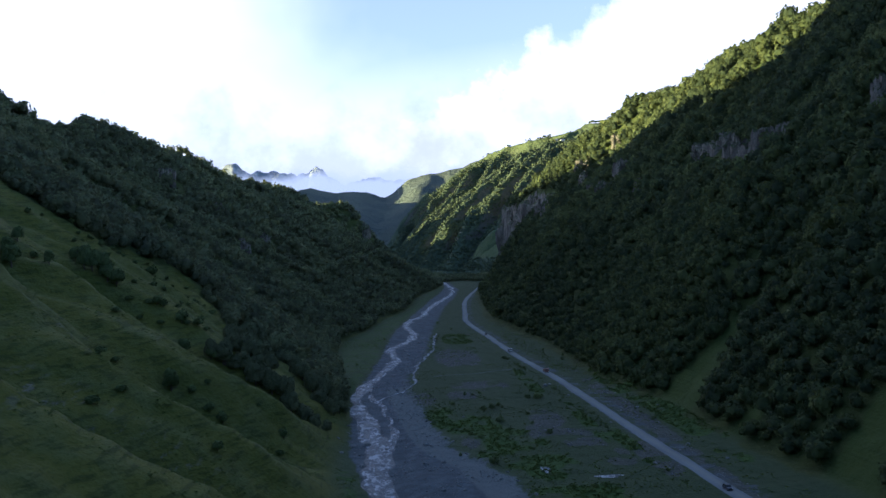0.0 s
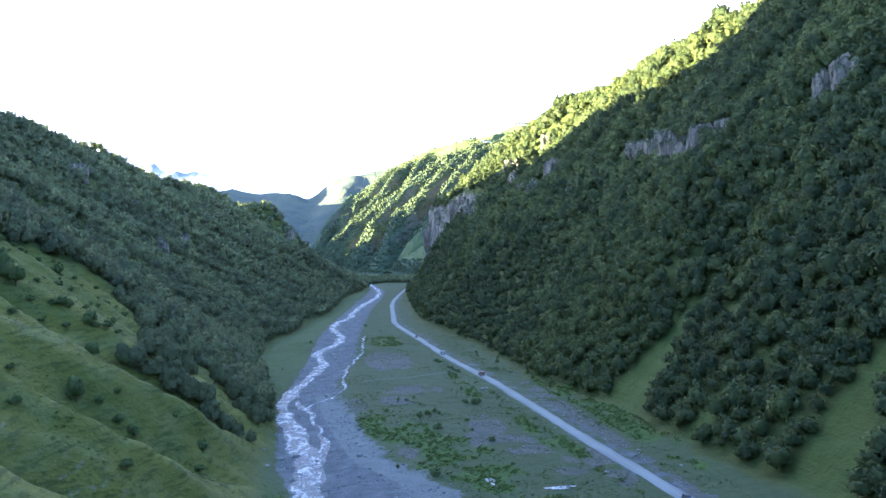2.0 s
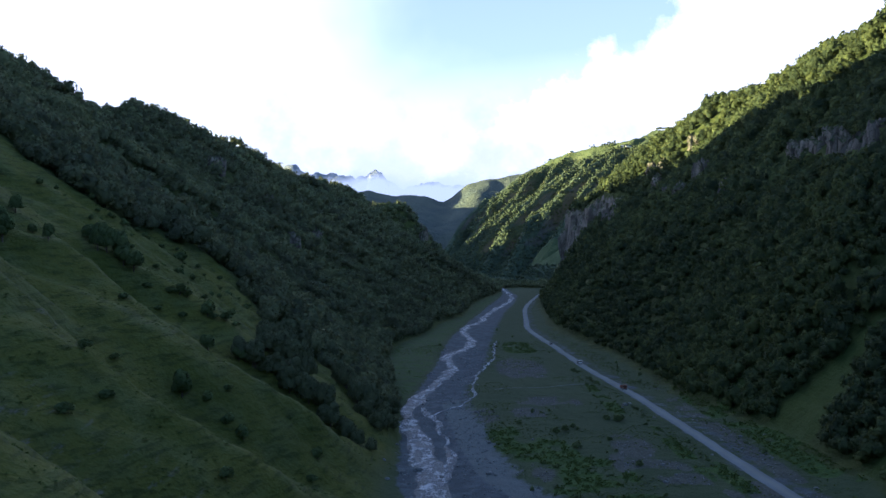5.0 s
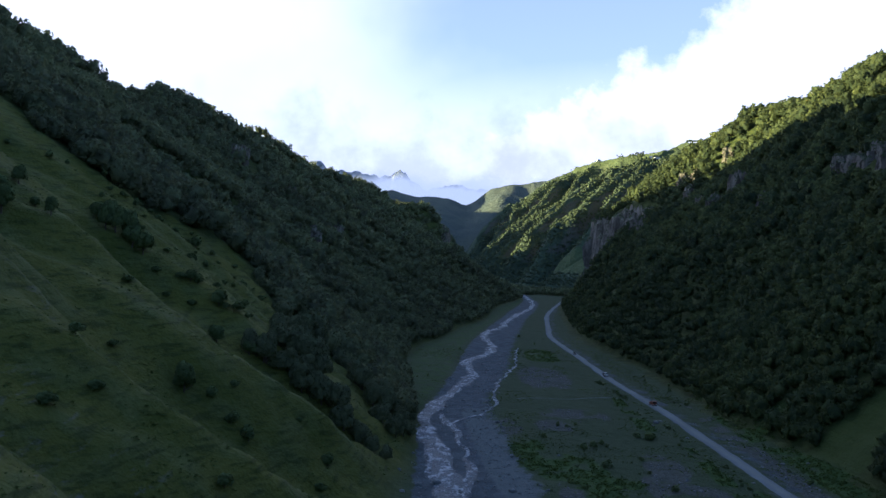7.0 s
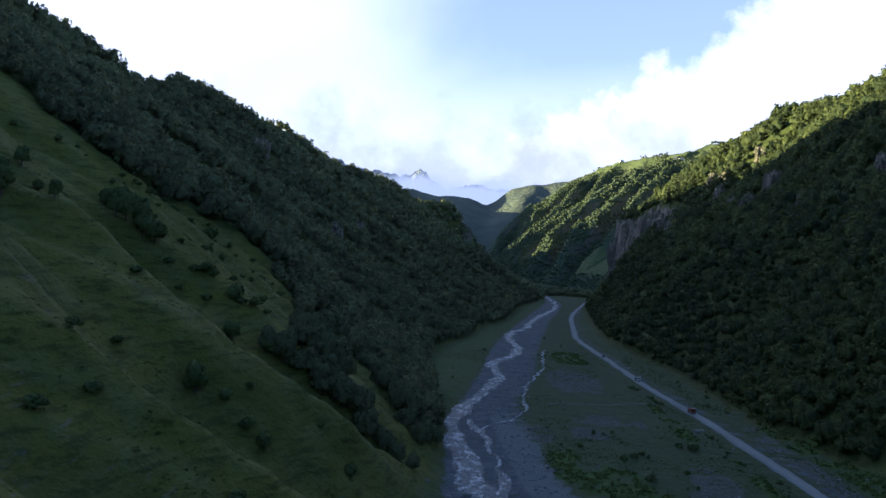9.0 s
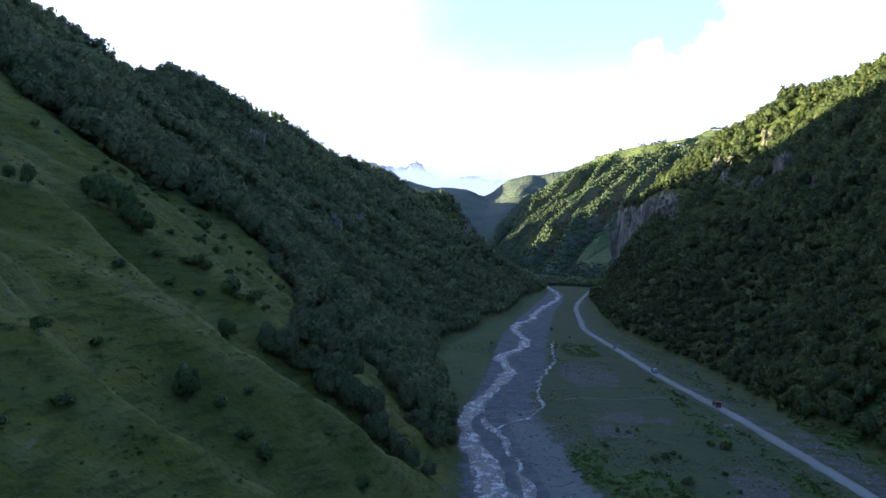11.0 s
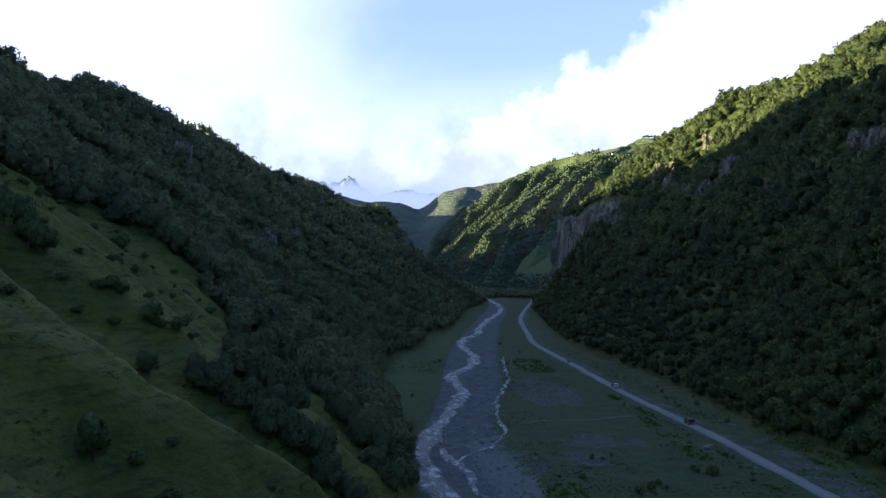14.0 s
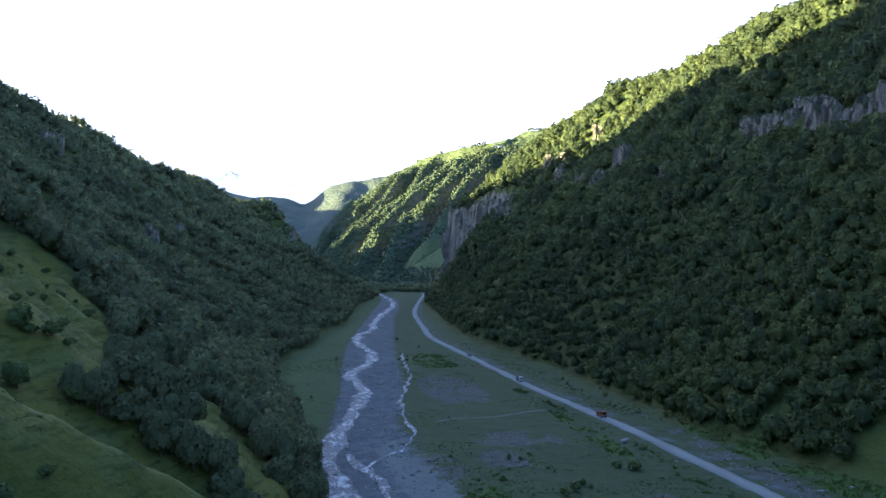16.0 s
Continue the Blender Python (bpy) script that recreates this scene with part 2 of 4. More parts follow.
def in_forest(x, y):
    """Whether a place is wooded."""
    lf, rf = left_foot(y), right_foot(y)
    wob = 5 * fbm(x / 16, y / 16, 3, 91)
    west = (x < lf - 1 + 0.4 * wob) & (y > meadow_edge_y(x) + wob)
    east = x > rf - 4.0 + 0.5 * wob
    d = x - rf
    # grass tongues on the lower east slope
    for yc, lean, half, top in ((268, 0.22, 13, 44), (212, 0.1, 6, 20), (156, 0.35, 11, 34), (313, 0.2, 2.6, 22)):
        east &= ~((np.abs(y - yc - lean * d + 0.5 * wob) < half * (1.05 - d / top)) & (d < top))
    bend = (y > 1340 + 5.0 * wob) & (y < 1500) & (x > lf - 20)
    return (west | east | bend) & (y < 1640)


# bare crags: x, y, half length along the slope, height
CRAGS = ((209, 300, 7, 24), (204, 306, 4, 16), (188, 425, 12, 13), (198, 468, 11, 14), (186, 388, 10, 13), (224, 827, 9, 8), (185, 652, 9, 17), (173, 699, 8, 15), (173, 550, 8, 15), (191, 820, 8, 15), (171, 661, 7, 14), (196, 507, 12, 11), (198, 489, 9, 11),
         (194, 447, 14, 13), (187, 400, 12, 11), (187, 378, 11, 12), (190, 364, 9, 13), (190, 347, 7, 11), (205, 860, 12, 15), (204, 905, 10, 13),
         (170, 930, 20, 19), (166, 882, 15, 18), (182, 745, 7, 13),
         (-165, 683, 12, 20), (-160, 672, 6, 14), (-95, 711, 15, 14), (-99, 628, 7, 10), (-131, 703, 7, 9), (-31, 1419, 18, 24), (-75, 960, 9, 10))


def on_crag(x, y):
    bare = np.zeros(np.shape(x), bool)
    for cx, cy, half, h in CRAGS:
        side = 1 if cx > 0 else -1
        d = (cx - x) * side
        bare |= (np.abs(y - cy) < half + 1.5) & (d > -2) & (d < 6 + 0.5 * h)
    return bare

# ---- materials ----
class Mat:
    """A node material with short helpers."""

    def __init__(self, name, rough=0.9, spec=0.3):
        self.m = bpy.data.materials.new(name)
        self.m.use_nodes = True
        self.nodes, self.links = self.m.node_tree.nodes, self.m.node_tree.links
        self.b = self.nodes["Principled BSDF"]
        self.b.inputs["Roughness"].default_value = rough
        self.b.inputs["Specular IOR Level"].default_value = spec
        self.geo = self.nodes.new("ShaderNodeNewGeometry")

    def put(self, v, socket):
        if isinstance(v, (int, float)):
            socket.default_value = v
        elif isinstance(v, tuple):
            socket.default_value = (*v, 1) if len(v) == 3 and len(socket.default_value) == 4 else v
        else:
            self.links.new(v, socket)

    def math(self, op, a, b=None):
        n = self.nodes.new("ShaderNodeMath")
        n.operation = op
        self.put(a, n.inputs[0])
        if b is not None:
            self.put(b, n.inputs[1])
        return n.outputs[0]

    def noise(self, size, detail=3.0, rough=0.55, stretch=(1, 1, 1), kind="noise"):
        """Noise by place; size in metres."""
        mp = self.nodes.new("ShaderNodeMapping")
        mp.inputs[3].default_value = tuple(v / size for v in stretch)
        self.links.new(self.geo.outputs["Position"], mp.inputs[0])
        if kind == "cells":
            n = self.nodes.new("ShaderNodeTexVoronoi")
            n.inputs["Scale"].default_value = 1
            self.links.new(mp.outputs[0], n.inputs["Vector"])
            return n
        n = self.nodes.new("ShaderNodeTexNoise")
        n.inputs["Scale"].default_value, n.inputs["Detail"].default_value, n.inputs["Roughness"].default_value = 1, detail, rough
        self.links.new(mp.outputs[0], n.inputs["Vector"])
        return n.outputs[0]

    def step(self, v, lo, hi):
        n = self.nodes.new("ShaderNodeMapRange")
        n.interpolation_type = "SMOOTHSTEP"
        self.put(v, n.inputs[0])
        n.inputs[1].default_value, n.inputs[2].default_value = lo, hi
        return n.outputs[0]

    def mix(self, f, a, b, mode="MIX"):
        n = self.nodes.new("ShaderNodeMix")
        n.data_type, n.blend_type = "RGBA", mode
        self.put(f, n.inputs[0])
        self.put(a, n.inputs[6])
        self.put(b, n.inputs[7])
        return n.outputs[2]

    def attr(self, name):
        n = self.nodes.new("ShaderNodeAttribute")
        n.attribute_name = name
        return n.outputs["Fac"]

    def bump(self, h, strength, dist):
        n = self.nodes.new("ShaderNodeBump")
        n.inputs["Strength"].default_value, n.inputs["Distance"].default_value = strength, dist
        self.put(h, n.inputs["Height"])
        self.links.new(n.outputs[0], self.b.inputs["Normal"])

    def color(self, c):
        self.put(c, self.b.inputs["Base Color"])
        return self.m


def ground_material():
    m = Mat("land", 0.95, 0.15)
    big, mid, fine = m.noise(38), m.noise(7, 4), m.noise(0.9, 4, 0.65)
    grass = m.mix(m.step(big, 0.35, 0.65), (0.074, 0.090, 0.017), (0.108, 0.116, 0.024))
    grass = m.mix(m.step(mid, 0.42, 0.70), grass, (0.096, 0.115, 0.036))
    grass = m.mix(m.math("MULTIPLY", m.step(fine, 0.5, 0.75), 0.55), grass, (0.026, 0.050, 0.009))
    # contour steps trodden by cattle, and rank growth between them
    steps = m.math("ADD", m.math("MULTIPLY", m.math("SUBTRACT", m.noise(2.0, 4, 0.6, (0.6, 0.22, 2.2)), 0.46), m.math("SUBTRACT", 1.0, m.attr("plain"))), 0.46)
    grass = m.mix(m.math("MULTIPLY", m.step(steps, 0.48, 0.66), 0.65), grass, (0.030, 0.044, 0.012))
    grass = m.mix(m.math("MULTIPLY", m.step(steps, 0.44, 0.30), 0.5), grass, (0.098, 0.120, 0.034))
    grass = m.mix(m.math("MULTIPLY", m.attr("east"), 0.8), grass, m.mix(mid, (0.032, 0.056, 0.015), (0.046, 0.074, 0.019)))
    grass = m.mix(m.math("MULTIPLY", m.attr("plain"), 0.85), grass, (0.038, 0.062, 0.034))
    # worn, stony patches on the flood plain
    bare = m.step(m.math("ADD", m.attr("stony"), m.math("MULTIPLY", m.math("SUBTRACT", m.noise(5, 6, 0.68), 0.5), 1.5)), 0.38, 0.62)
    dry = m.mix(m.step(fine, 0.35, 0.7), (0.052, 0.059, 0.055), (0.104, 0.114, 0.111))
    grass = m.mix(m.math("MULTIPLY", bare, 0.85), grass, dry)
    rank = m.step(m.math("ADD", m.attr("lush"), m.math("MULTIPLY", m.math("SUBTRACT", m.noise(6, 6, 0.68), 0.5), 1.3)), 0.36, 0.62)
    grass = m.mix(m.math("MULTIPLY", rank, 0.85), grass, m.mix(m.step(m.noise(1.3, 5, 0.7), 0.4, 0.62), (0.026, 0.062, 0.012), (0.056, 0.104, 0.020)))
    tuft = m.math("MULTIPLY", m.attr("plain"), m.step(m.noise(2.6, 5, 0.7), 0.52, 0.66))
    grass = m.mix(m.math("MULTIPLY", tuft, 0.5), grass, (0.018, 0.032, 0.011))
    # river gravel
    cells = m.noise(0.55, kind="cells")
    stone = m.mix(m.step(m.noise(5, 4), 0.35, 0.7), (0.060, 0.080, 0.094), (0.115, 0.149, 0.172))
    stone = m.mix(m.math("MULTIPLY", m.step(cells.outputs["Distance"], 0.2, 0.75), 0.55), stone, (0.06, 0.062, 0.068))
    # finer, paler silt along the eastern side of the bed
    silt = m.step(m.math("ADD", m.attr("silt"), m.math("MULTIPLY", m.math("SUBTRACT", m.noise(9, 5, 0.6), 0.5), 0.8)), 0.4, 0.62)
    stone = m.mix(m.math("MULTIPLY", silt, 0.75), stone, m.mix(m.step(fine, 0.3, 0.7), (0.105, 0.128, 0.132), (0.135, 0.160, 0.165)))
    gv = m.step(m.math("ADD", m.attr("gravel"), m.math("MULTIPLY", m.math("SUBTRACT", m.noise(7.5, 6, 0.65), 0.5), 1.3)), 0.40, 0.60)
    col = m.mix(gv, grass, stone)
    # forest floor
    soil = m.mix(m.step(mid, 0.4, 0.6), (0.030, 0.045, 0.012), (0.055, 0.070, 0.020))
    col = m.mix(m.attr("wood"), col, soil)
    # bare rock on the steepest faces
    sep = m.nodes.new("ShaderNodeSeparateXYZ")
    m.links.new(m.geo.outputs["Normal"], sep.inputs[0])
    rk = m.mix(m.noise(9, 6, 0.65, (1, 1, 0.25)), (0.075, 0.068, 0.062), (0.19, 0.175, 0.165))
    col = m.mix(m.step(sep.outputs[2], 0.46, 0.34), col, rk)
    # ledges trodden into the meadow
    led = m.math("MULTIPLY", m.attr("scar"), m.step(m.noise(3.2, 5, 0.65, (1, 0.35, 1.6)), 0.54, 0.68))
    col = m.mix(m.math("MULTIPLY", led, 0.8), col, (0.15, 0.15, 0.14))
    h = m.math("ADD", m.math("MULTIPLY", mid, 1.2), m.math("ADD", m.math("MULTIPLY", fine, 0.4), m.math("MULTIPLY", steps, 0.3)))
    m.bump(h, 1.0, 1.0)
    return m.color(col)


def leaf_material(name, dark, mid, light, sheen=0.06):
    m = Mat(name, 0.8, sheen)
    # leafage: light and dark sprays about half a metre across
    spray, fine = m.noise(1.9, 5, 0.72), m.noise(0.45, 3, 0.7)
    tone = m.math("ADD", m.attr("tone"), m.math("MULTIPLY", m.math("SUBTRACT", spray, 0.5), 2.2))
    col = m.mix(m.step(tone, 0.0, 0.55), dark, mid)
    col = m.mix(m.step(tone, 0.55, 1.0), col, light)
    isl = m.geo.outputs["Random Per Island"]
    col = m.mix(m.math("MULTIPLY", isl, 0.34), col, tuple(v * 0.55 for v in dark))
    col = m.mix(m.math("MULTIPLY", m.step(isl, 0.55, 0.25), 0.3), col, light)
    m.bump(m.math("ADD", spray, m.math("MULTIPLY", fine, 0.4)), 0.45, 0.9)
    tr = m.nodes.new("ShaderNodeBsdfTranslucent")
    m.put(m.mix(0.5, col, light), tr.inputs[0])
    ms = m.nodes.new("ShaderNodeMixShader")
    ms.inputs[0].default_value = 0.34
    m.links.new(m.b.outputs[0], ms.inputs[1])
    m.links.new(tr.outputs[0], ms.inputs[2])
    m.links.new(ms.outputs[0], m.nodes["Material Output"].inputs[0])
    return m.color(col)


def rock_material(name, a, b, grain=4.0, moss=0.0):
    m = Mat(name, 0.93, 0.2)
    n1, n2 = m.noise(grain, 6, 0.65, (1, 1, 0.3)), m.noise(grain * 0.18, 4, 0.6)
    col = m.mix(m.step(n1, 0.32, 0.68), a, b)
    col = m.mix(m.math("MULTIPLY", m.step(n2, 0.5, 0.7), 0.5), col, tuple(v * 0.5 for v in a))
    if moss:
        # herbs and moss on the ledges
        sep = m.nodes.new("ShaderNodeSeparateXYZ")
        m.links.new(m.geo.outputs["Normal"], sep.inputs[0])
        green = m.step(m.math("ADD", sep.outputs[2], m.math("MULTIPLY", m.math("SUBTRACT", m.noise(3.0, 5, 0.6), 0.5), 1.6)), 0.25, 0.5)
        col = m.mix(m.math("MULTIPLY", green, moss), col, (0.040, 0.062, 0.022))
    m.bump(m.math("ADD", n1, m.math("MULTIPLY", n2, 0.4)), 1.0, grain * 0.2)
    return m.color(col)


def plain_material(name, c, rough=0.5, metal=0.0, spec=0.5, vary=0.15):
    m = Mat(name, rough, spec)
    m.b.inputs["Metallic"].default_value = metal
    n = m.noise(0.6, 4)
    return m.color(m.mix(m.math("MULTIPLY", n, vary), c, tuple(v * 0.4 for v in c)))


def water_material():
    m = Mat("water", 0.5, 0.14)
    # rapids break white along the current
    foam = m.step(m.math("ADD", m.noise(2.2, 6, 0.7, (1.0, 0.40, 1)), m.math("MULTIPLY", m.noise(0.55, 3), 0.5)), 0.70, 0.86)
    col = m.mix(foam, (0.060, 0.082, 0.105), (0.46, 0.50, 0.55))
    # stones stand out of the shallows
    shore = m.math("ADD", m.attr("rim"), m.math("MULTIPLY", m.math("SUBTRACT", m.noise(2.4, 5, 0.65), 0.5), 2.2))
    col = m.mix(m.step(shore, 0.78, 0.92), col, m.mix(m.noise(0.8, 4, 0.7), (0.060, 0.074, 0.085), (0.145, 0.168, 0.185)))
    m.put(m.math("ADD", m.math("MULTIPLY", foam, 0.3), 0.5), m.b.inputs["Roughness"])
    m.bump(m.math("ADD", m.noise(1.3, 4, 0.6, (1, 0.5, 1)), m.math("MULTIPLY", foam, 0.5)), 1.0, 0.6)
    return m.color(col)


def road_material():
    m = Mat("gravel road", 0.92, 0.2)
    n1, n2 = m.noise(6, 5, 0.6, (1, 0.25, 1)), m.noise(0.5, 4, 0.6)
    col = m.mix(m.step(n1, 0.3, 0.7), (0.125, 0.150, 0.170), (0.172, 0.206, 0.232))
    col = m.mix(m.math("MULTIPLY", m.step(n2, 0.45, 0.7), 0.35), col, (0.17, 0.17, 0.17))
    # darker strip between the wheel tracks
    tr = m.attr("track")
    col = m.mix(m.math("MULTIPLY", m.step(tr, 0.4, 0.9), 0.35), col, (0.24, 0.25, 0.21))
    m.bump(n2, 0.5, 0.15)
    return m.color(col)


def far_hill_material(name, wood, grass, lit, grain, rockc):
    m = Mat(name, 0.95, 0.1)
    n1 = m.noise(grain * 7, 5, 0.6)
    n2 = m.noise(grain, 4, 0.6)
    field = m.step(m.math("ADD", m.attr("open"), m.math("MULTIPLY", m.math("SUBTRACT", n1, 0.5), 1.2)), 0.35, 0.65)
    col = m.mix(field, wood, grass)
    col = m.mix(m.math("MULTIPLY", m.step(n2, 0.45, 0.7), 0.5), col, lit)
    sep = m.nodes.new("ShaderNodeSeparateXYZ")
    m.links.new(m.geo.outputs["Normal"], sep.inputs[0])
    col = m.mix(m.step(sep.outputs[2], 0.56, 0.42), col, rockc)
    m.bump(n2, 1.0, grain * 0.7)
    return m.color(col)


M_LAND = ground_material()
M_WATER, M_ROAD = water_material(), road_material()
M_LEAF_E = leaf_material("beech leaves", (0.044, 0.064, 0.038), (0.073, 0.101, 0.047), (0.128, 0.155, 0.054))
M_LEAF_W = leaf_material("hornbeam leaves", (0.092, 0.111, 0.071), (0.143, 0.169, 0.092), (0.205, 0.233, 0.110))
M_LEAF_B = leaf_material("bush leaves", (0.078, 0.116, 0.058), (0.126, 0.176, 0.070), (0.184, 0.236, 0.087))
M_HERB = leaf_material("herb leaves", (0.066, 0.112, 0.034), (0.088, 0.142, 0.040), (0.120, 0.165, 0.048), 0.1)
M_BARK = rock_material("bark", (0.06, 0.05, 0.04), (0.15, 0.13, 0.11), 0.6)
M_CLIFF = rock_material("cliff rock", (0.064, 0.058, 0.051), (0.235, 0.215, 0.188), 5.0, 0.85)
M_STONE = rock_material("boulder stone", (0.13, 0.14, 0.148), (0.26, 0.275, 0.285), 1.2)

# ---- ground ----
def spread(*runs):
    return np.concatenate([np.arange(a, b, s) for a, b, s in runs])


def grid_mesh(name, X, Y, Z, flip=False):
    ny, nx = X.shape
    me = bpy.data.meshes.new(name)
    me.vertices.add(nx * ny)
    me.vertices.foreach_set("co", np.stack([X, Y, Z], -1).reshape(-1).astype(np.float32))
    i = (np.arange(ny - 1)[:, None] * nx + np.arange(nx - 1)[None, :]).reshape(-1)
    q = np.stack([i, i + 1, i + nx + 1, i + nx], -1)
    if flip:
        q = q[:, ::-1]
    me.loops.add(q.size)
    me.loops.foreach_set("vertex_index", q.reshape(-1).astype(np.int32))
    me.polygons.add(len(q))
    me.polygons.foreach_set("loop_start", np.arange(0, q.size, 4, dtype=np.int32))
    me.polygons.foreach_set("use_smooth", np.ones(len(q), bool))
    me.update(calc_edges=True)
    return me


def put_attr(me, name, values):
    a = me.attributes.new(name, "FLOAT", "POINT")
    a.data.foreach_set("value", np.asarray(values, np.float32).reshape(-1))


gx = spread((-1500, -500, 50), (-500, -160, 10), (-160, -30, 2.0), (-30, 135, 1.5), (135, 300, 2.5), (300, 500, 12), (500, 1501, 50))
gy = spread((-1100, -500, 40), (-500, 40, 15), (40, 470, 2.0), (470, 800, 3.5), (800, 1240, 6), (1240, 1700, 14), (1700, 4951, 65))
GX, GY = np.meshgrid(gx, gy)
GZ = height(GX, GY)
land = grid_mesh("ground", GX, GY, GZ)
flat = sstep(GX, left_foot(GY) - 4, left_foot(GY) + 4) * sstep(GX, right_foot(GY) + 2, right_foot(GY) - 6)
put_attr(land, "plain", flat)
gl, gr = gravel_left(GY), gravel_right(GY)
grav = sstep(GX, gl - 4, gl + 3) * sstep(GX, gr + 9, gr - 7)
put_attr(land, "silt", sstep(GX, gr - 11, gr - 6) * sstep(GX, gr + 6, gr + 1) * sstep(GY, 345, 325))
shoulder = 0.46 * sstep(np.abs(GX - road_x(GY) - 2.0), 9.0, 3.0)
put_attr(land, "gravel", np.maximum(grav, shoulder) * flat)
put_attr(land, "stony", stony(GX, GY) * flat)
west_strip = 0.48 * sstep(GX, gl + 1, gl - 4) * flat
put_attr(land, "lush", np.maximum(lush(GX, GY) * sstep(GX, right_foot(GY) + 6, right_foot(GY)), west_strip))
put_attr(land, "wood", in_forest(GX, GY).astype(float))
scar = sstep(GX, -22, -34) * sstep(GX, -78, -62) * sstep(GY, 146, 134) * sstep(GY, 98, 110)
scar = np.maximum(scar, 0.45 * sstep(GX, -20, -50) * sstep(GY, 230, 190) * (vnoise(GX / 14, GY / 14, 8) > 0.62))
put_attr(land, "scar", scar)
put_attr(land, "east", sstep(GX, right_foot(GY) - 8, right_foot(GY) + 2))
land.materials.append(M_LAND)
tagged(new("ground", land), "valley floor and slopes of grass, gravel and forest soil", "ground", kind="structure")


def ribbon(name, ys, mid, half, lift, cols, sink=0.0):
    """A strip that follows the land along the valley."""
    c, h = mid(ys), half(ys)
    s = np.linspace(-1, 1, cols)
    X = c[:, None] + s[None, :] * h[:, None]
    Y = np.repeat(ys[:, None], cols, 1)
    Z = height(X, Y) + lift - sink * np.abs(s[None, :]) ** 4
    me = grid_mesh(name, X, Y, Z)
    put_attr(me, "track", np.repeat((1 - np.abs(s))[None, :], len(ys), 0))
    return me


ys = spread((-300, 60, 12), (60, 700, 1.5), (700, 1300, 4))
road = ribbon("road", ys, road_x, lambda y: 2.2 + 0.25 * vnoise(y / 12, y * 0, 2), 0.16, 9, 0.22)
road.materials.append(M_ROAD)
tagged(new("road", road), "pale gravel valley road with worn wheel tracks", "road", kind="structure")


def river_half(y):
    return 2.7 + 0.9 * vnoise(y / 17, y * 0, 7) + 0.7 * sstep(y, 330, 240) + 0.5 * vnoise(y / 5, y * 0, 9)


def river_mid(y):
    return river_x(y) + 1.6 * vnoise(y / 19, y * 0, 12) + 0.8 * vnoise(y / 7, y * 0, 13)


def level_ribbon(name, ys, mid, half, z):
    c, h = mid(ys), half(ys)
    s = np.linspace(-1, 1, 7)
    X = c[:, None] + s[None, :] * h[:, None]
    Y = np.repeat(ys[:, None], 7, 1)
    me = grid_mesh(name, X, Y, height(X, Y) + z - 0.3 * np.abs(s[None, :]) ** 3)
    put_attr(me, "rim", np.repeat(np.abs(s)[None, :], len(ys), 0))
    me.materials.append(M_WATER)
    return me


ys = spread((60, 700, 1.2), (700, 1400, 4))
tagged(new("river", level_ribbon("river", ys, river_mid, river_half, 0.30)), "shallow grey mountain river broken by white rapids", "river", kind="structure")
ys = spread((205, 325, 1.0))
tagged(new("river_branch", level_ribbon("river_branch", ys, lambda y: river_x(y) + tab(y, (205, 230, 270, 300, 325), (1, 6, 9, 9, 3)) + 0.8 * vnoise(y / 6, y * 0, 21),
       lambda y: 1.1 + 0.6 * vnoise(y / 8, y * 0, 22), 0.27)), "narrow side arm of the river over gravel", "river", kind="structure")
ys = spread((300, 560, 1.0))
tagged(new("stream", level_ribbon("stream", ys, lambda y: side_x(y) + 0.9 * vnoise(y / 6, y * 0, 25),
       lambda y: 0.65 + 0.4 * vnoise(y / 7, y * 0, 26), 0.26)), "thin clear brook winding beside the river", "stream", kind="structure")

ys = np.linspace(0, 1, 60)
px, py = 24 + 40 * ys, 359 + 24 * ys - 6 * ys * ys + 1.2 * np.sin(ys * 9)
nx, ny = -np.gradient(py), np.gradient(px)
ln = np.hypot(nx, ny)
s = np.linspace(-1, 1, 5)
PX, PY = px[:, None] + (nx / ln)[:, None] * s * 0.42, py[:, None] + (ny / ln)[:, None] * s * 0.42
path_me = grid_mesh("footpath", PX, PY, height(PX, PY) + 0.07 - 0.1 * s[None, :] ** 2, True)
put_attr(path_me, "track", np.zeros(PX.shape))
path_me.materials.append(M_ROAD)
tagged(new("footpath", path_me), "thin pale footpath across the grassy plain", "path", kind="structure")

# standing pools in a hollow of the plain
for name, cx, cy, rx, ry in (("pool_1", 45.5, 185.0, 1.0, 4.2), ("pool_2", 60.0, 176.0, 3.2, 1.6)):
    a = np.linspace(0, 2 * np.pi, 40)
    r = np.linspace(0.02, 1, 6)
    wob = 1 + 0.25 * np.sin(3 * a) + 0.12 * np.sin(5 * a + 1)
    PX, PY = cx + (r[:, None] * np.cos(a) * rx * wob), cy + (r[:, None] * np.sin(a) * ry * wob)
    me = grid_mesh(name, PX, PY, height(PX, PY) + 0.12, True)
    me.materials.append(M_WATER)
    tagged(new(name, me), "shallow puddle in a hollow of the gravelly plain", "pool", kind="structure")

# ---- trees ----
def lobes_of(rng, lobes):
    """Centres and radii of the boughs that make up a crown of radius about 1."""
    lc = rng.normal(size=(lobes, 3))
    lc /= np.linalg.norm(lc, axis=1)[:, None]
    lc = lc * rng.uniform(0.25, 0.66, (lobes, 1))
    lc[:, 2] = lc[:, 2] * 0.9 + 0.1
    return lc, rng.uniform(0.30, 0.52, lobes)


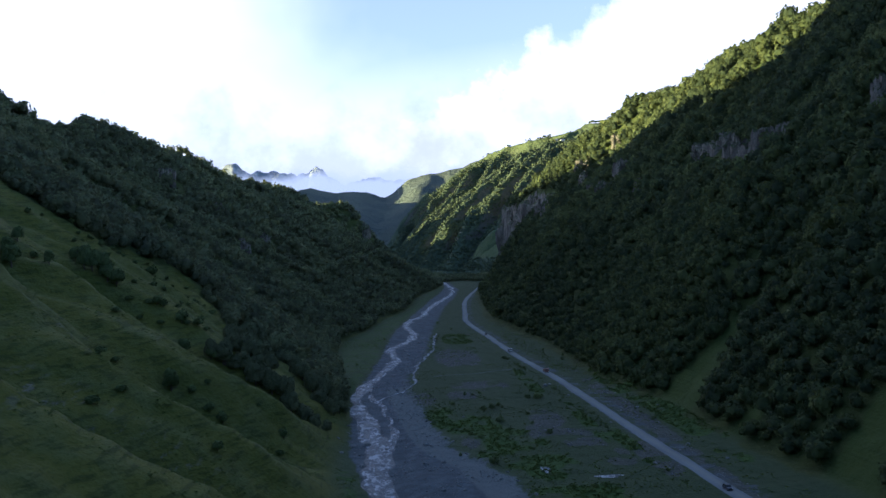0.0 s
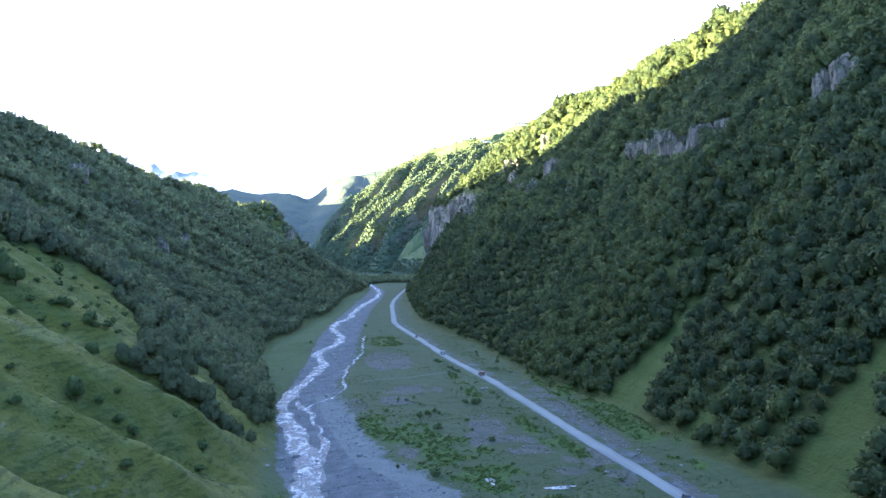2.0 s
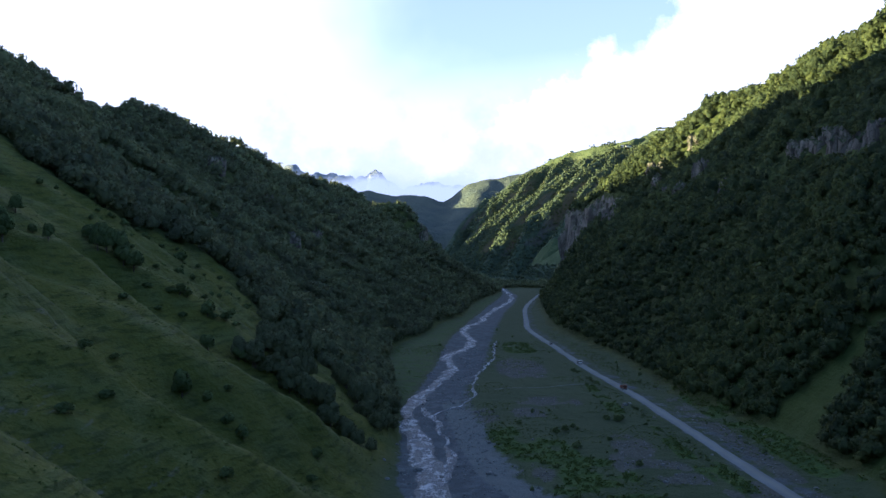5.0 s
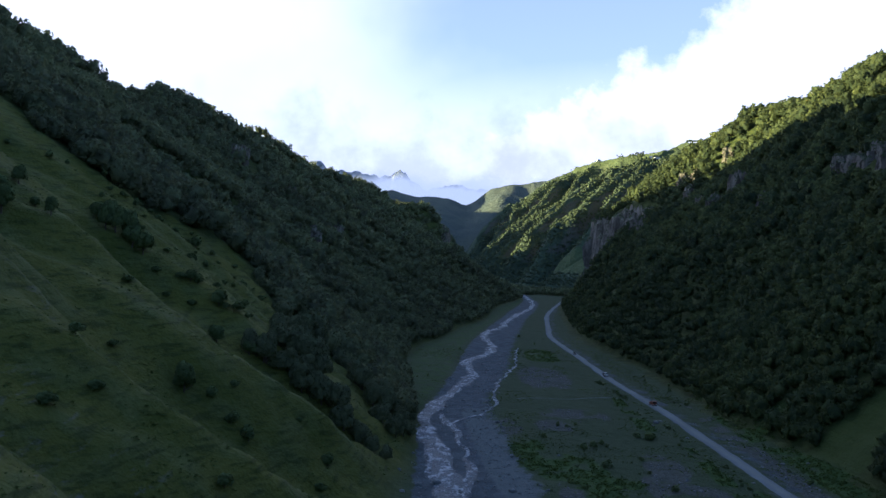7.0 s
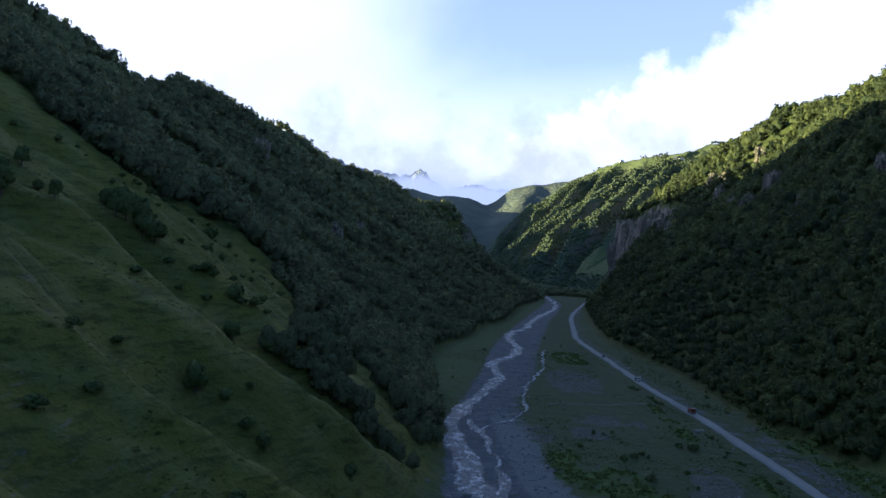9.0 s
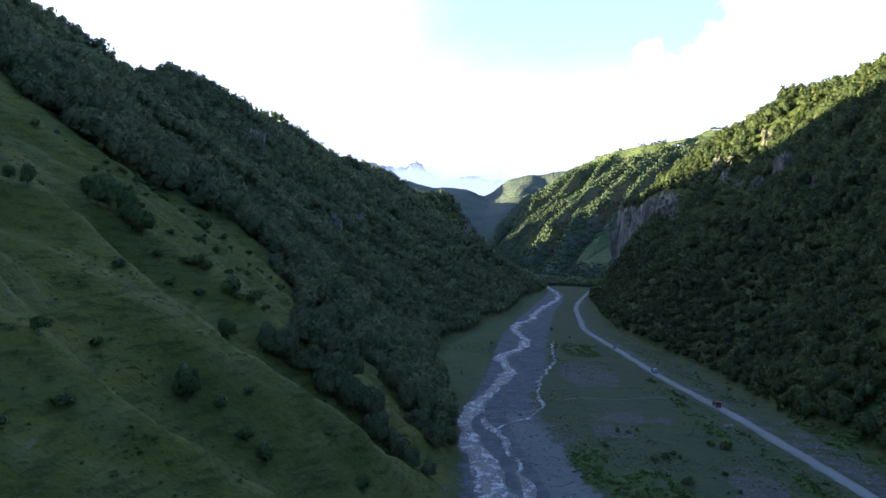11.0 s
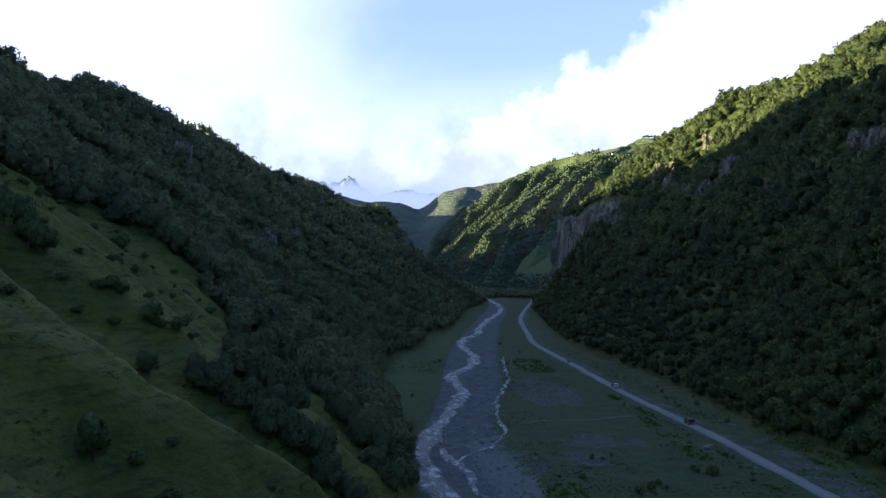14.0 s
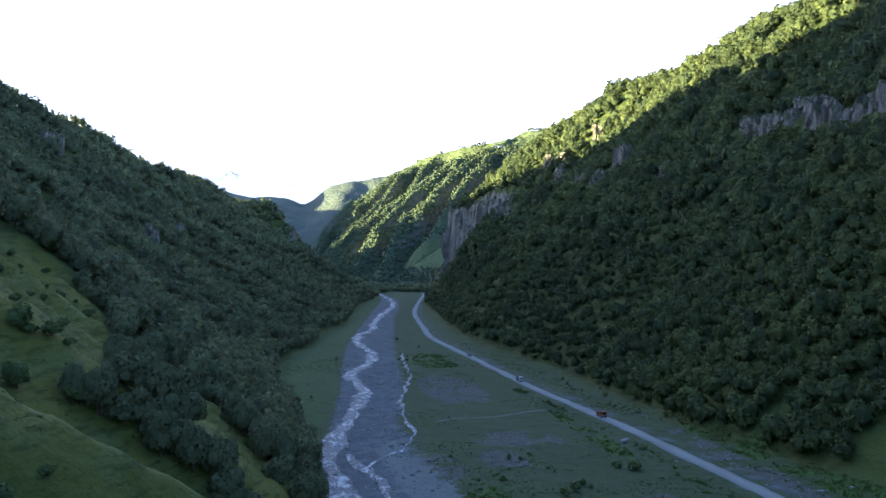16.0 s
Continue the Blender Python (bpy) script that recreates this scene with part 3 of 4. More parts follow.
def crown_template(rng, n, flat=0.85, leaf=0.30, lobes=7, boughs=None):
    """Leaf clumps on a lumpy crown of radius 1 that sits on z = 0; returns the corners of n triangles and their outward ways."""
    lc, lr = boughs or lobes_of(rng, lobes)
    lobes = len(lr)
    k = rng.integers(0, lobes, n * 4)
    d = rng.normal(size=(n * 4, 3))
    d /= np.linalg.norm(d, axis=1)[:, None]
    p = lc[k] + d * (lr[k] * rng.uniform(0.9, 1.1, n * 4))[:, None]
    # keep the outermost clumps, more of them above than below
    inside = np.zeros(len(p))
    for c, r in zip(lc, lr):
        inside = np.maximum(inside, (np.linalg.norm(p - c, axis=1) < r * 0.88).astype(float))
    keep = np.argsort(inside * 10 + (p[:, 2] < -0.45) * 5 + rng.random(len(p)))[:n]
    p, d = p[keep], d[keep]
    nrm = d + 0.5 * rng.normal(size=d.shape) + (0, 0, 0.2)
    nrm /= np.linalg.norm(nrm, axis=1)[:, None]
    t = np.cross(nrm, rng.normal(size=nrm.shape))
    t /= np.linalg.norm(t, axis=1)[:, None]
    b = np.cross(nrm, t)
    s = leaf * rng.uniform(0.6, 1.3, (n, 1))
    q = np.stack([p + s * t * 1.1, p + s * (b * 0.95 - t * 0.55), p - s * (b * 0.95 + t * 0.55)], 1)
    q[..., 2] = (q[..., 2] + 0.95) * flat
    out = 0.6 * d + 0.5 * p + 0.40 * nrm + (0, 0, 0.4)
    out /= np.linalg.norm(out, axis=1)[:, None]
    return q, np.repeat(out[:, None, :], 3, 1)


def core_template(rng, boughs=None, sub=2, shrink=0.86):
    """The leafy mass inside the outer clumps, as lumpy as the boughs that bear it; returns corners, faces, outward ways."""
    lc, lr = boughs or lobes_of(rng, 7)
    bm = bmesh.new()
    bmesh.ops.create_icosphere(bm, subdivisions=sub, radius=1)
    d = np.array([tuple(w.co) for w in bm.verts])
    d /= np.linalg.norm(d, axis=1)[:, None]
    f = np.array([[w.index for w in p.verts] for p in bm.faces])
    bm.free()
    proj = d @ lc.T
    gap = lr[None] ** 2 - ((lc**2).sum(1)[None] - proj**2)
    reach = np.where(gap > 0, proj + np.sqrt(np.maximum(gap, 0)), 0.3)
    k = reach.argmax(1)
    v = d * (np.clip(reach.max(1), 0.45, 1.1) * shrink * rng.uniform(0.84, 1.10, len(d)))[:, None]
    way = 0.55 * (v - lc[k]) / np.linalg.norm(v - lc[k], axis=1)[:, None] + 0.5 * d + (0, 0, 0.3)
    way /= np.linalg.norm(way, axis=1)[:, None]
    v[:, 2] = (v[:, 2] + 0.95) * 0.85
    return v, f, way


def tree_template(rng, n, leaf, lobes, sub):
    boughs = lobes_of(rng, lobes)
    return crown_template(rng, n, leaf=leaf, boughs=boughs), core_template(rng, boughs, sub)


class Cloud:
    """Collects quads and triangles of many plants into one mesh."""

    def __init__(self):
        self.co, self.tris, self.tone, self.way, self.n = [], [], [], [], 0

    def add(self, q, core, place, scale, turn, tones):
        """Copies of a crown (and its core) at places; all arrays by plant."""
        c, s = np.cos(turn)[:, None], np.sin(turn)[:, None]
        sets = []
        if q is not None:
            v = q[0].reshape(-1, 3)
            sets.append((v, np.arange(len(v)).reshape(-1, 3), q[1].reshape(-1, 3), 1.0))
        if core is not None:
            # core gets 0.7 of the tone: shade inside the crown put into colour
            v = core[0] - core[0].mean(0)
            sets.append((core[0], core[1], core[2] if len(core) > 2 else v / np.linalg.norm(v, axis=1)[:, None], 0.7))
        for verts, faces, ways, share in sets:
            x = verts[None, :, 0] * c - verts[None, :, 1] * s
            y = verts[None, :, 0] * s + verts[None, :, 1] * c
            z = np.repeat(verts[None, :, 2], len(place), 0)
            v = np.stack([x, y, z], -1) * scale[:, None, :] + place[:, None, :]
            m = len(verts)
            base = self.n + np.arange(len(place))[:, None] * m
            self.tris.append((base[:, :, None] + faces[None]).reshape(-1, 3))
            self.co.append(v.reshape(-1, 3))
            self.way.append(np.stack([ways[None, :, 0] * c - ways[None, :, 1] * s, ways[None, :, 0] * s + ways[None, :, 1] * c,
                                      np.repeat(ways[None, :, 2], len(place), 0)], -1).reshape(-1, 3))
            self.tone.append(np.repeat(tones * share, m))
            self.n += m * len(place)

    def mesh(self, name, mat, soft=True):
        me = bpy.data.meshes.new(name)
        me.vertices.add(self.n)
        me.vertices.foreach_set("co", np.concatenate(self.co).reshape(-1).astype(np.float32))
        t = np.concatenate(self.tris)
        me.loops.add(t.size)
        me.loops.foreach_set("vertex_index", t.reshape(-1).astype(np.int32))
        me.polygons.add(len(t))
        me.polygons.foreach_set("loop_start", np.arange(0, t.size, 3).astype(np.int32))
        me.polygons.foreach_set("use_smooth", np.ones(len(t), bool))
        me.update(calc_edges=True)
        if soft:
            me.normals_split_custom_set_from_vertices(np.concatenate(self.way).astype(np.float32))
        put_attr(me, "tone", np.concatenate(self.tone))
        me.materials.append(mat)
        return me


rng = np.random.default_rng(4)
LODS = {"big": [tree_template(rng, 185, 0.135, 13, 1) for _ in range(7)],
        "near": [tree_template(rng, 96, 0.170, 11, 1) for _ in range(7)],
        "mid": [tree_template(rng, 70, 0.190, 9, 1) for _ in range(6)],
        "far": [tree_template(rng, 38, 0.25, 7, 1) for _ in range(5)]}


def plant_forest(name, label, x0, x1, belts, keep, mat, seed):
    """Wood in belts along the valley: (from, to, spacing, detail, crown radius below, crown radius above)."""
    g = np.random.default_rng(seed)
    cloud = Cloud()
    for y0, y1, cell, key, small, big in belts:
        X, Y = np.meshgrid(np.arange(x0, x1, cell), np.arange(y0, y1, cell))
        X = (X + g.uniform(-0.5, 0.5, X.shape) * cell).ravel()
        Y = (Y + g.uniform(-0.5, 0.5, Y.shape) * cell).ravel()
        ok = keep(X, Y)
        X, Y = X[ok], Y[ok]
        Z = height(X, Y)
        up = sstep(Z + 18 * fbm(X / 40, Y / 40, 2, 83), 15, 95)
        ok = g.random(len(X)) < 1 - 0.06 * up
        X, Y, Z, up = X[ok], Y[ok], Z[ok], up[ok]
        r = (small + (big - small) * up) * np.exp(np.clip(g.normal(0, 0.26, len(X)), -0.6, 0.42))
        hgt = r * g.uniform(1.0, 1.55, len(X))
        tone = np.clip(0.42 + 0.30 * fbm(X / 85, Y / 85, 2, 62) + 0.26 * fbm(X / 26, Y / 26, 2, 61) + 0.30 * g.normal(size=len(X)), 0, 1)
        sets = LODS[key]
        which = g.integers(0, len(sets), len(X))
        for k, (q, core) in enumerate(sets):
            m = which == k
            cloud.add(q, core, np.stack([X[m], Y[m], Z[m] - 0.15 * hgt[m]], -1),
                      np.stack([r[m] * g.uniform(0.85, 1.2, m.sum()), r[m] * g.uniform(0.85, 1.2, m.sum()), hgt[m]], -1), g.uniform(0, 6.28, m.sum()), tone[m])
    return tagged(new(name, cloud.mesh(name, mat)), label, "forest", kind="stuff")


def slope_cut(X, Y):
    """True where the land is too steep to bear trees."""
    e = 3.0
    gxx = (height(X + e, Y) - height(X - e, Y)) / (2 * e)
    gyy = (height(X, Y + e) - height(X, Y - e)) / (2 * e)
    return np.hypot(gxx, gyy) > 2.3 + 1.6 * vnoise(X / 9, Y / 9, 55)


def keep_west(X, Y):
    cx, _ = left_crest(Y)
    return in_forest(X, Y) & (X < left_foot(Y) + 180 * (Y > 1330)) & (X > cx + np.where((Y > 645) | (Y < 545), 4, -60) + 4 * vnoise(X / 20, Y / 20, 15)) & ~slope_cut(X, Y) & ~on_crag(X, Y)


def keep_east(X, Y):
    cx, _ = right_crest(Y)
    return in_forest(X, Y) & (X > right_foot(Y)) & (X < cx + 9) & ~slope_cut(X, Y) & (Y < 1190) & ~on_crag(X, Y)


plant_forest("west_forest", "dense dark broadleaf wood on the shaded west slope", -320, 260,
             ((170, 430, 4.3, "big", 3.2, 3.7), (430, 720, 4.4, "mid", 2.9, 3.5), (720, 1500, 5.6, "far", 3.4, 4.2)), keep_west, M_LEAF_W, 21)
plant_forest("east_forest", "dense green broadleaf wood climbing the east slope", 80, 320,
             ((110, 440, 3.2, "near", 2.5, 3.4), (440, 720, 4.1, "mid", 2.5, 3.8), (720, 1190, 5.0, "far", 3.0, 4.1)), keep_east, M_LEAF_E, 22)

# ---- far hills ----
def hill(name, label, xs, ys, fn, mat):
    X, Y = np.meshgrid(xs, ys)
    Z = fn(X, Y)
    me = grid_mesh(name, X, Y, Z)
    put_attr(me, "open", spur_open(X, Y, Z) if name == "spur_mountain" else 0.5 + 0 * X)
    me.materials.append(mat)
    return tagged(new(name, me), label, "mountain", kind="structure")


def spur_open(X, Y, Z):
    """Grassland on the long mountain: its rounded top and the near shoulder."""
    return np.maximum(sstep(Z, 250, 275), sstep(Y, 1700, 1650) * sstep(Z, 20, 34))


def spur_hill(X, Y):
    """Long mountain side with ribs that run down to the west."""
    c = tab(Y, (1500, 1650, 1900, 2200, 2300, 2400, 2500, 2700), (420, 430, 460, 470, 330, 270, 215, 150))
    top = tab(Y, (1500, 1650, 1900, 2200, 2300, 2400, 2500, 2700), (190, 240, 295, 322, 300, 284, 258, 200))
    base = tab(Y, (1500, 1700, 1900, 2000, 2200, 2700), (180, 90, 0, -10, -20, -40))
    s = np.clip((X - base) / (c - base), 0, 1)
    # main ribs, sharp above and rounded in the gullies; small ones beside them
    u = (Y - 1.15 * X) / 125 + 0.30 * fbm(X / 190, Y / 190, 3, 131)
    wave = 1 - 2 * np.abs(u % 1 - 0.5) * 2
    u2 = (Y - 1.0 * X) / 46 + 0.4 * fbm(X / 80, Y / 80, 3, 137)
    w = np.clip(s * 4, 0, 1) * np.clip((1 - s) * 3, 0, 1)
    z = top * s**0.96 + w * (34 * np.sign(wave) * np.abs(wave) ** 0.8 + 6 * (1 - 4 * np.abs(u2 % 1 - 0.5)))
    z = z + 5 * fbm(X / 34, Y / 34, 4, 17) * np.clip(s * 5, 0, 1)
    z = np.where(X > c, top + 0.05 * (X - c), z)
    # grassy shoulder at the near foot
    near = 104 - 0.40 * np.abs(Y - 1610) - 0.60 * np.sqrt((262 - X) ** 2 + 900) + 0.1 * (X - 262)
    z = np.maximum(z * sstep(Y, 1480, 1760), np.where(Y < 1800, near + 3 * fbm(X / 40, Y / 40, 3, 19), -9))
    return z - 4


def back_hill(X, Y):
    crest = tab(X, (-900, -500, -165, -80, 0, 108, 204, 300, 600), (330, 270, 246, 242, 226, 300, 300, 339, 380))
    s = np.clip(1 - np.abs(Y - 3250) / 900, 0, 1)
    return (crest + 9 * fbm(X / 55, Y / 300, 3, 43)) * s + 150 * (0.5 - np.abs(fbm((X + 0.3 * Y) / 210, Y / 420, 5, 41))) * s * (1 - s) - 6


def peaks(X, Y):
    crest = tab(X, (-1500, -1000, -840, -777, -665, -529, -400, -324, -230, -91, 18, 100, 300, 900),
                (380, 420, 450, 478, 424, 430, 418, 445, 360, 402, 376, 348, 300, 260))
    s = np.clip(1 - np.abs(Y - 4650) / 420, 0, 1)
    return crest * s + (45 * fbm(X / 90, Y / 90, 5, 77) + 70 * (0.35 - np.abs(fbm(X / 48, Y / 48, 4, 78)))) * s * (1.35 - s) - 6


# aerial haze is put into these base colours: paler and bluer with distance
M_SPUR = far_hill_material("wooded mountain side", (0.070, 0.098, 0.066), (0.078, 0.106, 0.050), (0.082, 0.108, 0.062), 9.0, (0.11, 0.115, 0.10))
M_BACK = far_hill_material("mountain side tinted for haze", (0.068, 0.090, 0.088), (0.088, 0.110, 0.096), (0.078, 0.100, 0.092), 16.0, (0.17, 0.185, 0.20))
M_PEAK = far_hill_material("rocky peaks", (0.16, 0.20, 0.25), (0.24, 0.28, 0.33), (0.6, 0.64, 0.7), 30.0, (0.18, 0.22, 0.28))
hill("spur_mountain", "long sunlit mountain side with wooded ribs and meadows", np.arange(-60, 900, 5.0), np.arange(1480, 2720, 5.0), spur_hill, M_SPUR)
hill("back_mountain", "mountain closing the valley, coloured blue-green for haze", np.arange(-900, 700, 16.0), np.arange(2400, 3800, 16.0), back_hill, M_BACK)
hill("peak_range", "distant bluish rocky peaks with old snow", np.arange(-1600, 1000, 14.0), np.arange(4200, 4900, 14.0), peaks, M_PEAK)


# leaf colours lifted towards blue-grey to carry the haze over the far woods
M_LEAF_FAR = leaf_material("far leaves", (0.082, 0.112, 0.078), (0.098, 0.134, 0.076), (0.118, 0.146, 0.068))


def plant_far(name, label, fn, x0, x1, y0, y1, cell, keep, mat, seed, rad):
    g = np.random.default_rng(seed)
    X, Y = np.meshgrid(np.arange(x0, x1, cell), np.arange(y0, y1, cell))
    X, Y = (X + g.uniform(-0.5, 0.5, X.shape) * cell).ravel(), (Y + g.uniform(-0.5, 0.5, Y.shape) * cell).ravel()
    ok = keep(X, Y)
    X, Y = X[ok], Y[ok]
    Z = fn(X, Y)
    r = g.uniform(0.7, 1.25, len(X)) * rad
    cloud = Cloud()
    which = g.integers(0, 4, len(X))
    tone = np.clip(0.45 + 0.12 * g.normal(size=len(X)), 0, 1)
    for k, (q, core) in enumerate(LODS["far"]):
        m = which == k
        cloud.add(None, core, np.stack([X[m], Y[m], Z[m]], -1), np.stack([r[m], r[m], r[m] * 1.1], -1), g.uniform(0, 6.28, m.sum()), tone[m])
    return tagged(new(name, cloud.mesh(name, mat)), label, "forest", kind="stuff")


def keep_spur(X, Y):
    z = spur_hill(X, Y)
    wood = fbm(X / 60, Y / 60, 4, 301) + 0.62
    return (wood > -0.25) & ((spur_open(X, Y, z) < 0.5) | (fbm(X / 40, Y / 40, 3, 9) > 0.5)) & (z > 3) & (Y < 2450)


plant_far("spur_forest", "far woods on the ribs of the sunlit mountain", spur_hill, -40, 520, 1500, 2460, 5.0, keep_spur, M_LEAF_FAR, 31, 4.0)

# bank of low cloud that hangs in front of the peaks, a self-glowing sheet
mist = Mat("low cloud", 1.0, 0.0)
sepm = mist.nodes.new("ShaderNodeSeparateXYZ")
mist.links.new(mist.geo.outputs["Position"], sepm.inputs[0])
n_a = mist.noise(160, 6, 0.55, (1, 1, 1.6))
top = mist.math("ADD", mist.math("DIVIDE", sepm.outputs[2], 90.0), mist.math("MULTIPLY", n_a, -2.1))
fade = mist.step(top, 3.55, 2.55)
# emission stands in for daylight on the cloud
em = mist.nodes.new("ShaderNodeEmission")
em.inputs[0].default_value, em.inputs[1].default_value = (0.86, 0.93, 1.0, 1), 0.80
tp = mist.nodes.new("ShaderNodeBsdfTransparent")
mx = mist.nodes.new("ShaderNodeMixShader")
mist.links.new(mist.math("MULTIPLY", fade, 0.96), mx.inputs[0])
mist.links.new(tp.outputs[0], mx.inputs[1])
mist.links.new(em.outputs[0], mx.inputs[2])
mist.links.new(mx.outputs[0], mist.nodes["Material Output"].inputs[0])
u, v = np.meshgrid(np.linspace(-1500, 700, 60), np.linspace(0, 430, 14))
bank_me = grid_mesh("cloud_bank", u, 4180 + 40 * fbm(u / 200, v / 200, 3, 4) + 0.00002 * (u + 300) ** 2, v)
bank_me.materials.append(mist.m)
tagged(new("cloud_bank", bank_me), "bank of pale low cloud before the distant peaks", "cloud", kind="structure")

# ---- helpers for things ----
def part(name, bm, material, parent, label=""):
    """Links a bmesh as one mesh object under a thing or a part."""
    me = bpy.data.meshes.new(name)
    bm.to_mesh(me)
    bm.free()
    me.materials.append(material)
    ob = new(name, me)
    ob.parent = parent
    return tagged(ob, label)


def loft(bm, path, radii, sides=7):
    """A tapered tube through points."""
    rings = []
    for i, (p, r) in enumerate(zip(path, radii)):
        p = Vector(p)
        a = Vector(path[min(i + 1, len(path) - 1)]) - Vector(path[max(i - 1, 0)])
        q = a.to_track_quat("Z", "Y")
        rings.append([bm.verts.new(p + q @ Vector((r * math.cos(6.2832 * k / sides), r * math.sin(6.2832 * k / sides), 0))) for k in range(sides)])
    for a, b in zip(rings, rings[1:]):
        for k in range(sides):
            bm.faces.new((a[k], a[(k + 1) % sides], b[(k + 1) % sides], b[k]))
    bm.faces.new(rings[-1])
    bm.faces.new(rings[0][::-1])
    return bm


def make_tree(name, label, seed, tall, wide, n, leaf, mat, category="tree", stem=0.10, cone=0.0):
    """A tapered trunk with limbs under a leafy crown."""
    g = np.random.default_rng(seed)
    root = new(name)
    bm = bmesh.new()
    h0 = tall * stem
    top = Vector((g.uniform(-0.2, 0.2), g.uniform(-0.2, 0.2), tall * 0.8))
    loft(bm, [(0, 0, -0.5), (0.03, 0.02, h0), tuple(top * 0.6), tuple(top)], [tall * 0.035, tall * 0.026, tall * 0.017, 0.02])
    for k in range(7):
        a, z = 6.28 * (k + g.uniform(0, 0.6)) / 7, h0 + (tall * 0.7 - h0) * k / 7
        end = Vector((math.cos(a) * wide * 0.36, math.sin(a) * wide * 0.36, z + wide * 0.25))
        loft(bm, [(0, 0, z), tuple(end * 0.5 + Vector((0, 0, z * 0.5))), tuple(end)], [tall * 0.012, tall * 0.008, 0.015], 5)
    part("trunk", bm, M_BARK, root)
    q, way = crown_template(g, n, flat=1.0, leaf=leaf, lobes=14)
    z = q[..., 2] / 1.95
    q[..., 2] = z
    if cone:
        q[..., :2] *= (1 - cone * np.clip(z, 0, 1))[..., None]
    cloud = Cloud()
    cloud.add((q, way), None, np.array([[0, 0, h0 * 0.6]]), np.array([[wide * 0.52, wide * 0.52, tall - h0 * 0.6]]), np.zeros(1), np.full(1, 0.45))
    v, f, _ = core_template(g, None, 2, 0.62)
    v = v * 0.95
    if cone:
        v[:, :2] *= (1 - cone * np.clip(v[:, 2:] / 1.5, 0, 1))
    cloud.tris.append(f + cloud.n)
    cloud.co.append(v * (wide * 0.52, wide * 0.52, (tall - h0) * 0.5) + (0, 0, h0 * 0.8))
    # lower tone than the crown: inner shade painted into the core
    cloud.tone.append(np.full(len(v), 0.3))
    cloud.way.append((v - v.mean(0)) / np.linalg.norm(v - v.mean(0), axis=1)[:, None])
    cloud.n += len(v)
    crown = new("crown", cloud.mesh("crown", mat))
    crown.parent = root
    return tagged(root, label, category)


def stand(ob, x, y, turn=0.0, scale=1.0, sink=0.05, tilt=0.0):
    z = float(height(np.array([x]), np.array([y]))[0]) - sink
    ob.matrix_basis = pose(x, y, z, tilt, 0, turn) @ Matrix.Scale(scale, 4)
    return ob


def at_ground(x, y, turn, sc, sink=0.05):
    z = float(height(np.array([x]), np.array([y]))[0]) - sink
    return pose(x, y, z - 0.35 * sc[1], 0, 0, turn) @ Matrix.Diagonal((sc[0], sc[0], sc[1], 1))


# ---- lone trees and bushes of the meadow ----
g = random.Random(5)
TREES = [make_tree("meadow_tree", "lone dark leafy tree with rounded crown on the grassy slope", 41, 5.4, 4.3, 1700, 0.095, M_LEAF_B, cone=0.35),
         make_tree("meadow_tree", "lone dark leafy tree with broad crown on the grassy slope", 42, 5.0, 4.8, 1700, 0.095, M_LEAF_B, cone=0.2)]
BUSHES = [make_tree("meadow_bush", "small dark green bush on the grassy slope", 51, 2.2, 2.0, 300, 0.19, M_LEAF_B, "bush", 0.08),
          make_tree("meadow_bush", "low spreading dark green bush on the grassy slope", 52, 1.9, 2.3, 300, 0.19, M_LEAF_B, "bush", 0.06)]
stand(TREES[0], -50.5, 190, 20, 1.3, 0.6)
stand(TREES[1], -57, 238, 130, 1.05, 0.6)
for o in TREES + BUSHES:
    tagged(o, group="trees of the west meadow" if "tree" in o.name else "bushes of the west meadow")
for x, y, s in ((-80.7, 250.7, 1.2), (-83.5, 250.5, 1.0), (-85, 252, 1.25), (-88, 250.4, 1.2), (-90, 249, 1.05), (-93.8, 254, 1.1), (-86, 255, 0.9), (-92, 257, 0.8),
                (-95.5, 205, 1.0), (-97.5, 208, 0.9), (-93.4, 216, 0.6), (-88, 212, 0.65), (-100, 221.5, 0.8), (-68.8, 253.4, 0.75), (-50, 243, 0.9), (-47, 246, 1.1)):
    copy_thing(TREES[g.randrange(2)], at_ground(x, y, g.uniform(0, 360), (s * g.uniform(0.9, 1.1), s * g.uniform(0.9, 1.1))))
stand(BUSHES[0], -38, 192, 0, 1.5, 0.3)
stand(BUSHES[1], -31, 146, 60, 1.3)
for x, y, s in ((-71, 252, 1.0), (-67, 254.5, .8), (-61, 253.3, 1.3), (-59.5, 254, .9), (-56.4, 255.5, 1.3), (-54, 257, .8), (-66.6, 248.6, .9), (-72.5, 246, .7), (-76.5, 249, .8),
                (-69.4, 209, .9), (-63, 185, .7), (-50.7, 146, .9), (-24, 205, 1.0), (-41.4, 192, .9), (-43, 199, .7), (-46, 193, .7), (-31, 209, .5), (-24, 196, .9),
                (-97, 235, .8), (-78, 262, .7), (-74, 270, .9), (-82, 303, 1.2), (-85, 262, .6), (-64, 262, .8), (-58, 270, .7), (-54, 137, .9), (-57, 153, .8), (-36, 181, .6)):
    copy_thing(BUSHES[g.randrange(2)], at_ground(x, y, g.uniform(0, 360), (s * g.uniform(0.85, 1.15), s * g.uniform(0.85, 1.15))))
for k in range(46):
    x = g.uniform(-125, -58)
    y = 302 + (x + 95) * 0.1 - abs(g.gauss(0, 16)) - (8 if x < -105 else 0) + (8 if x > -88 else 0)
    s = g.uniform(0.35, 0.8)
    copy_thing(BUSHES[g.randrange(2)], at_ground(x, y, g.uniform(0, 360), (s, s * g.uniform(0.8, 1.3))))

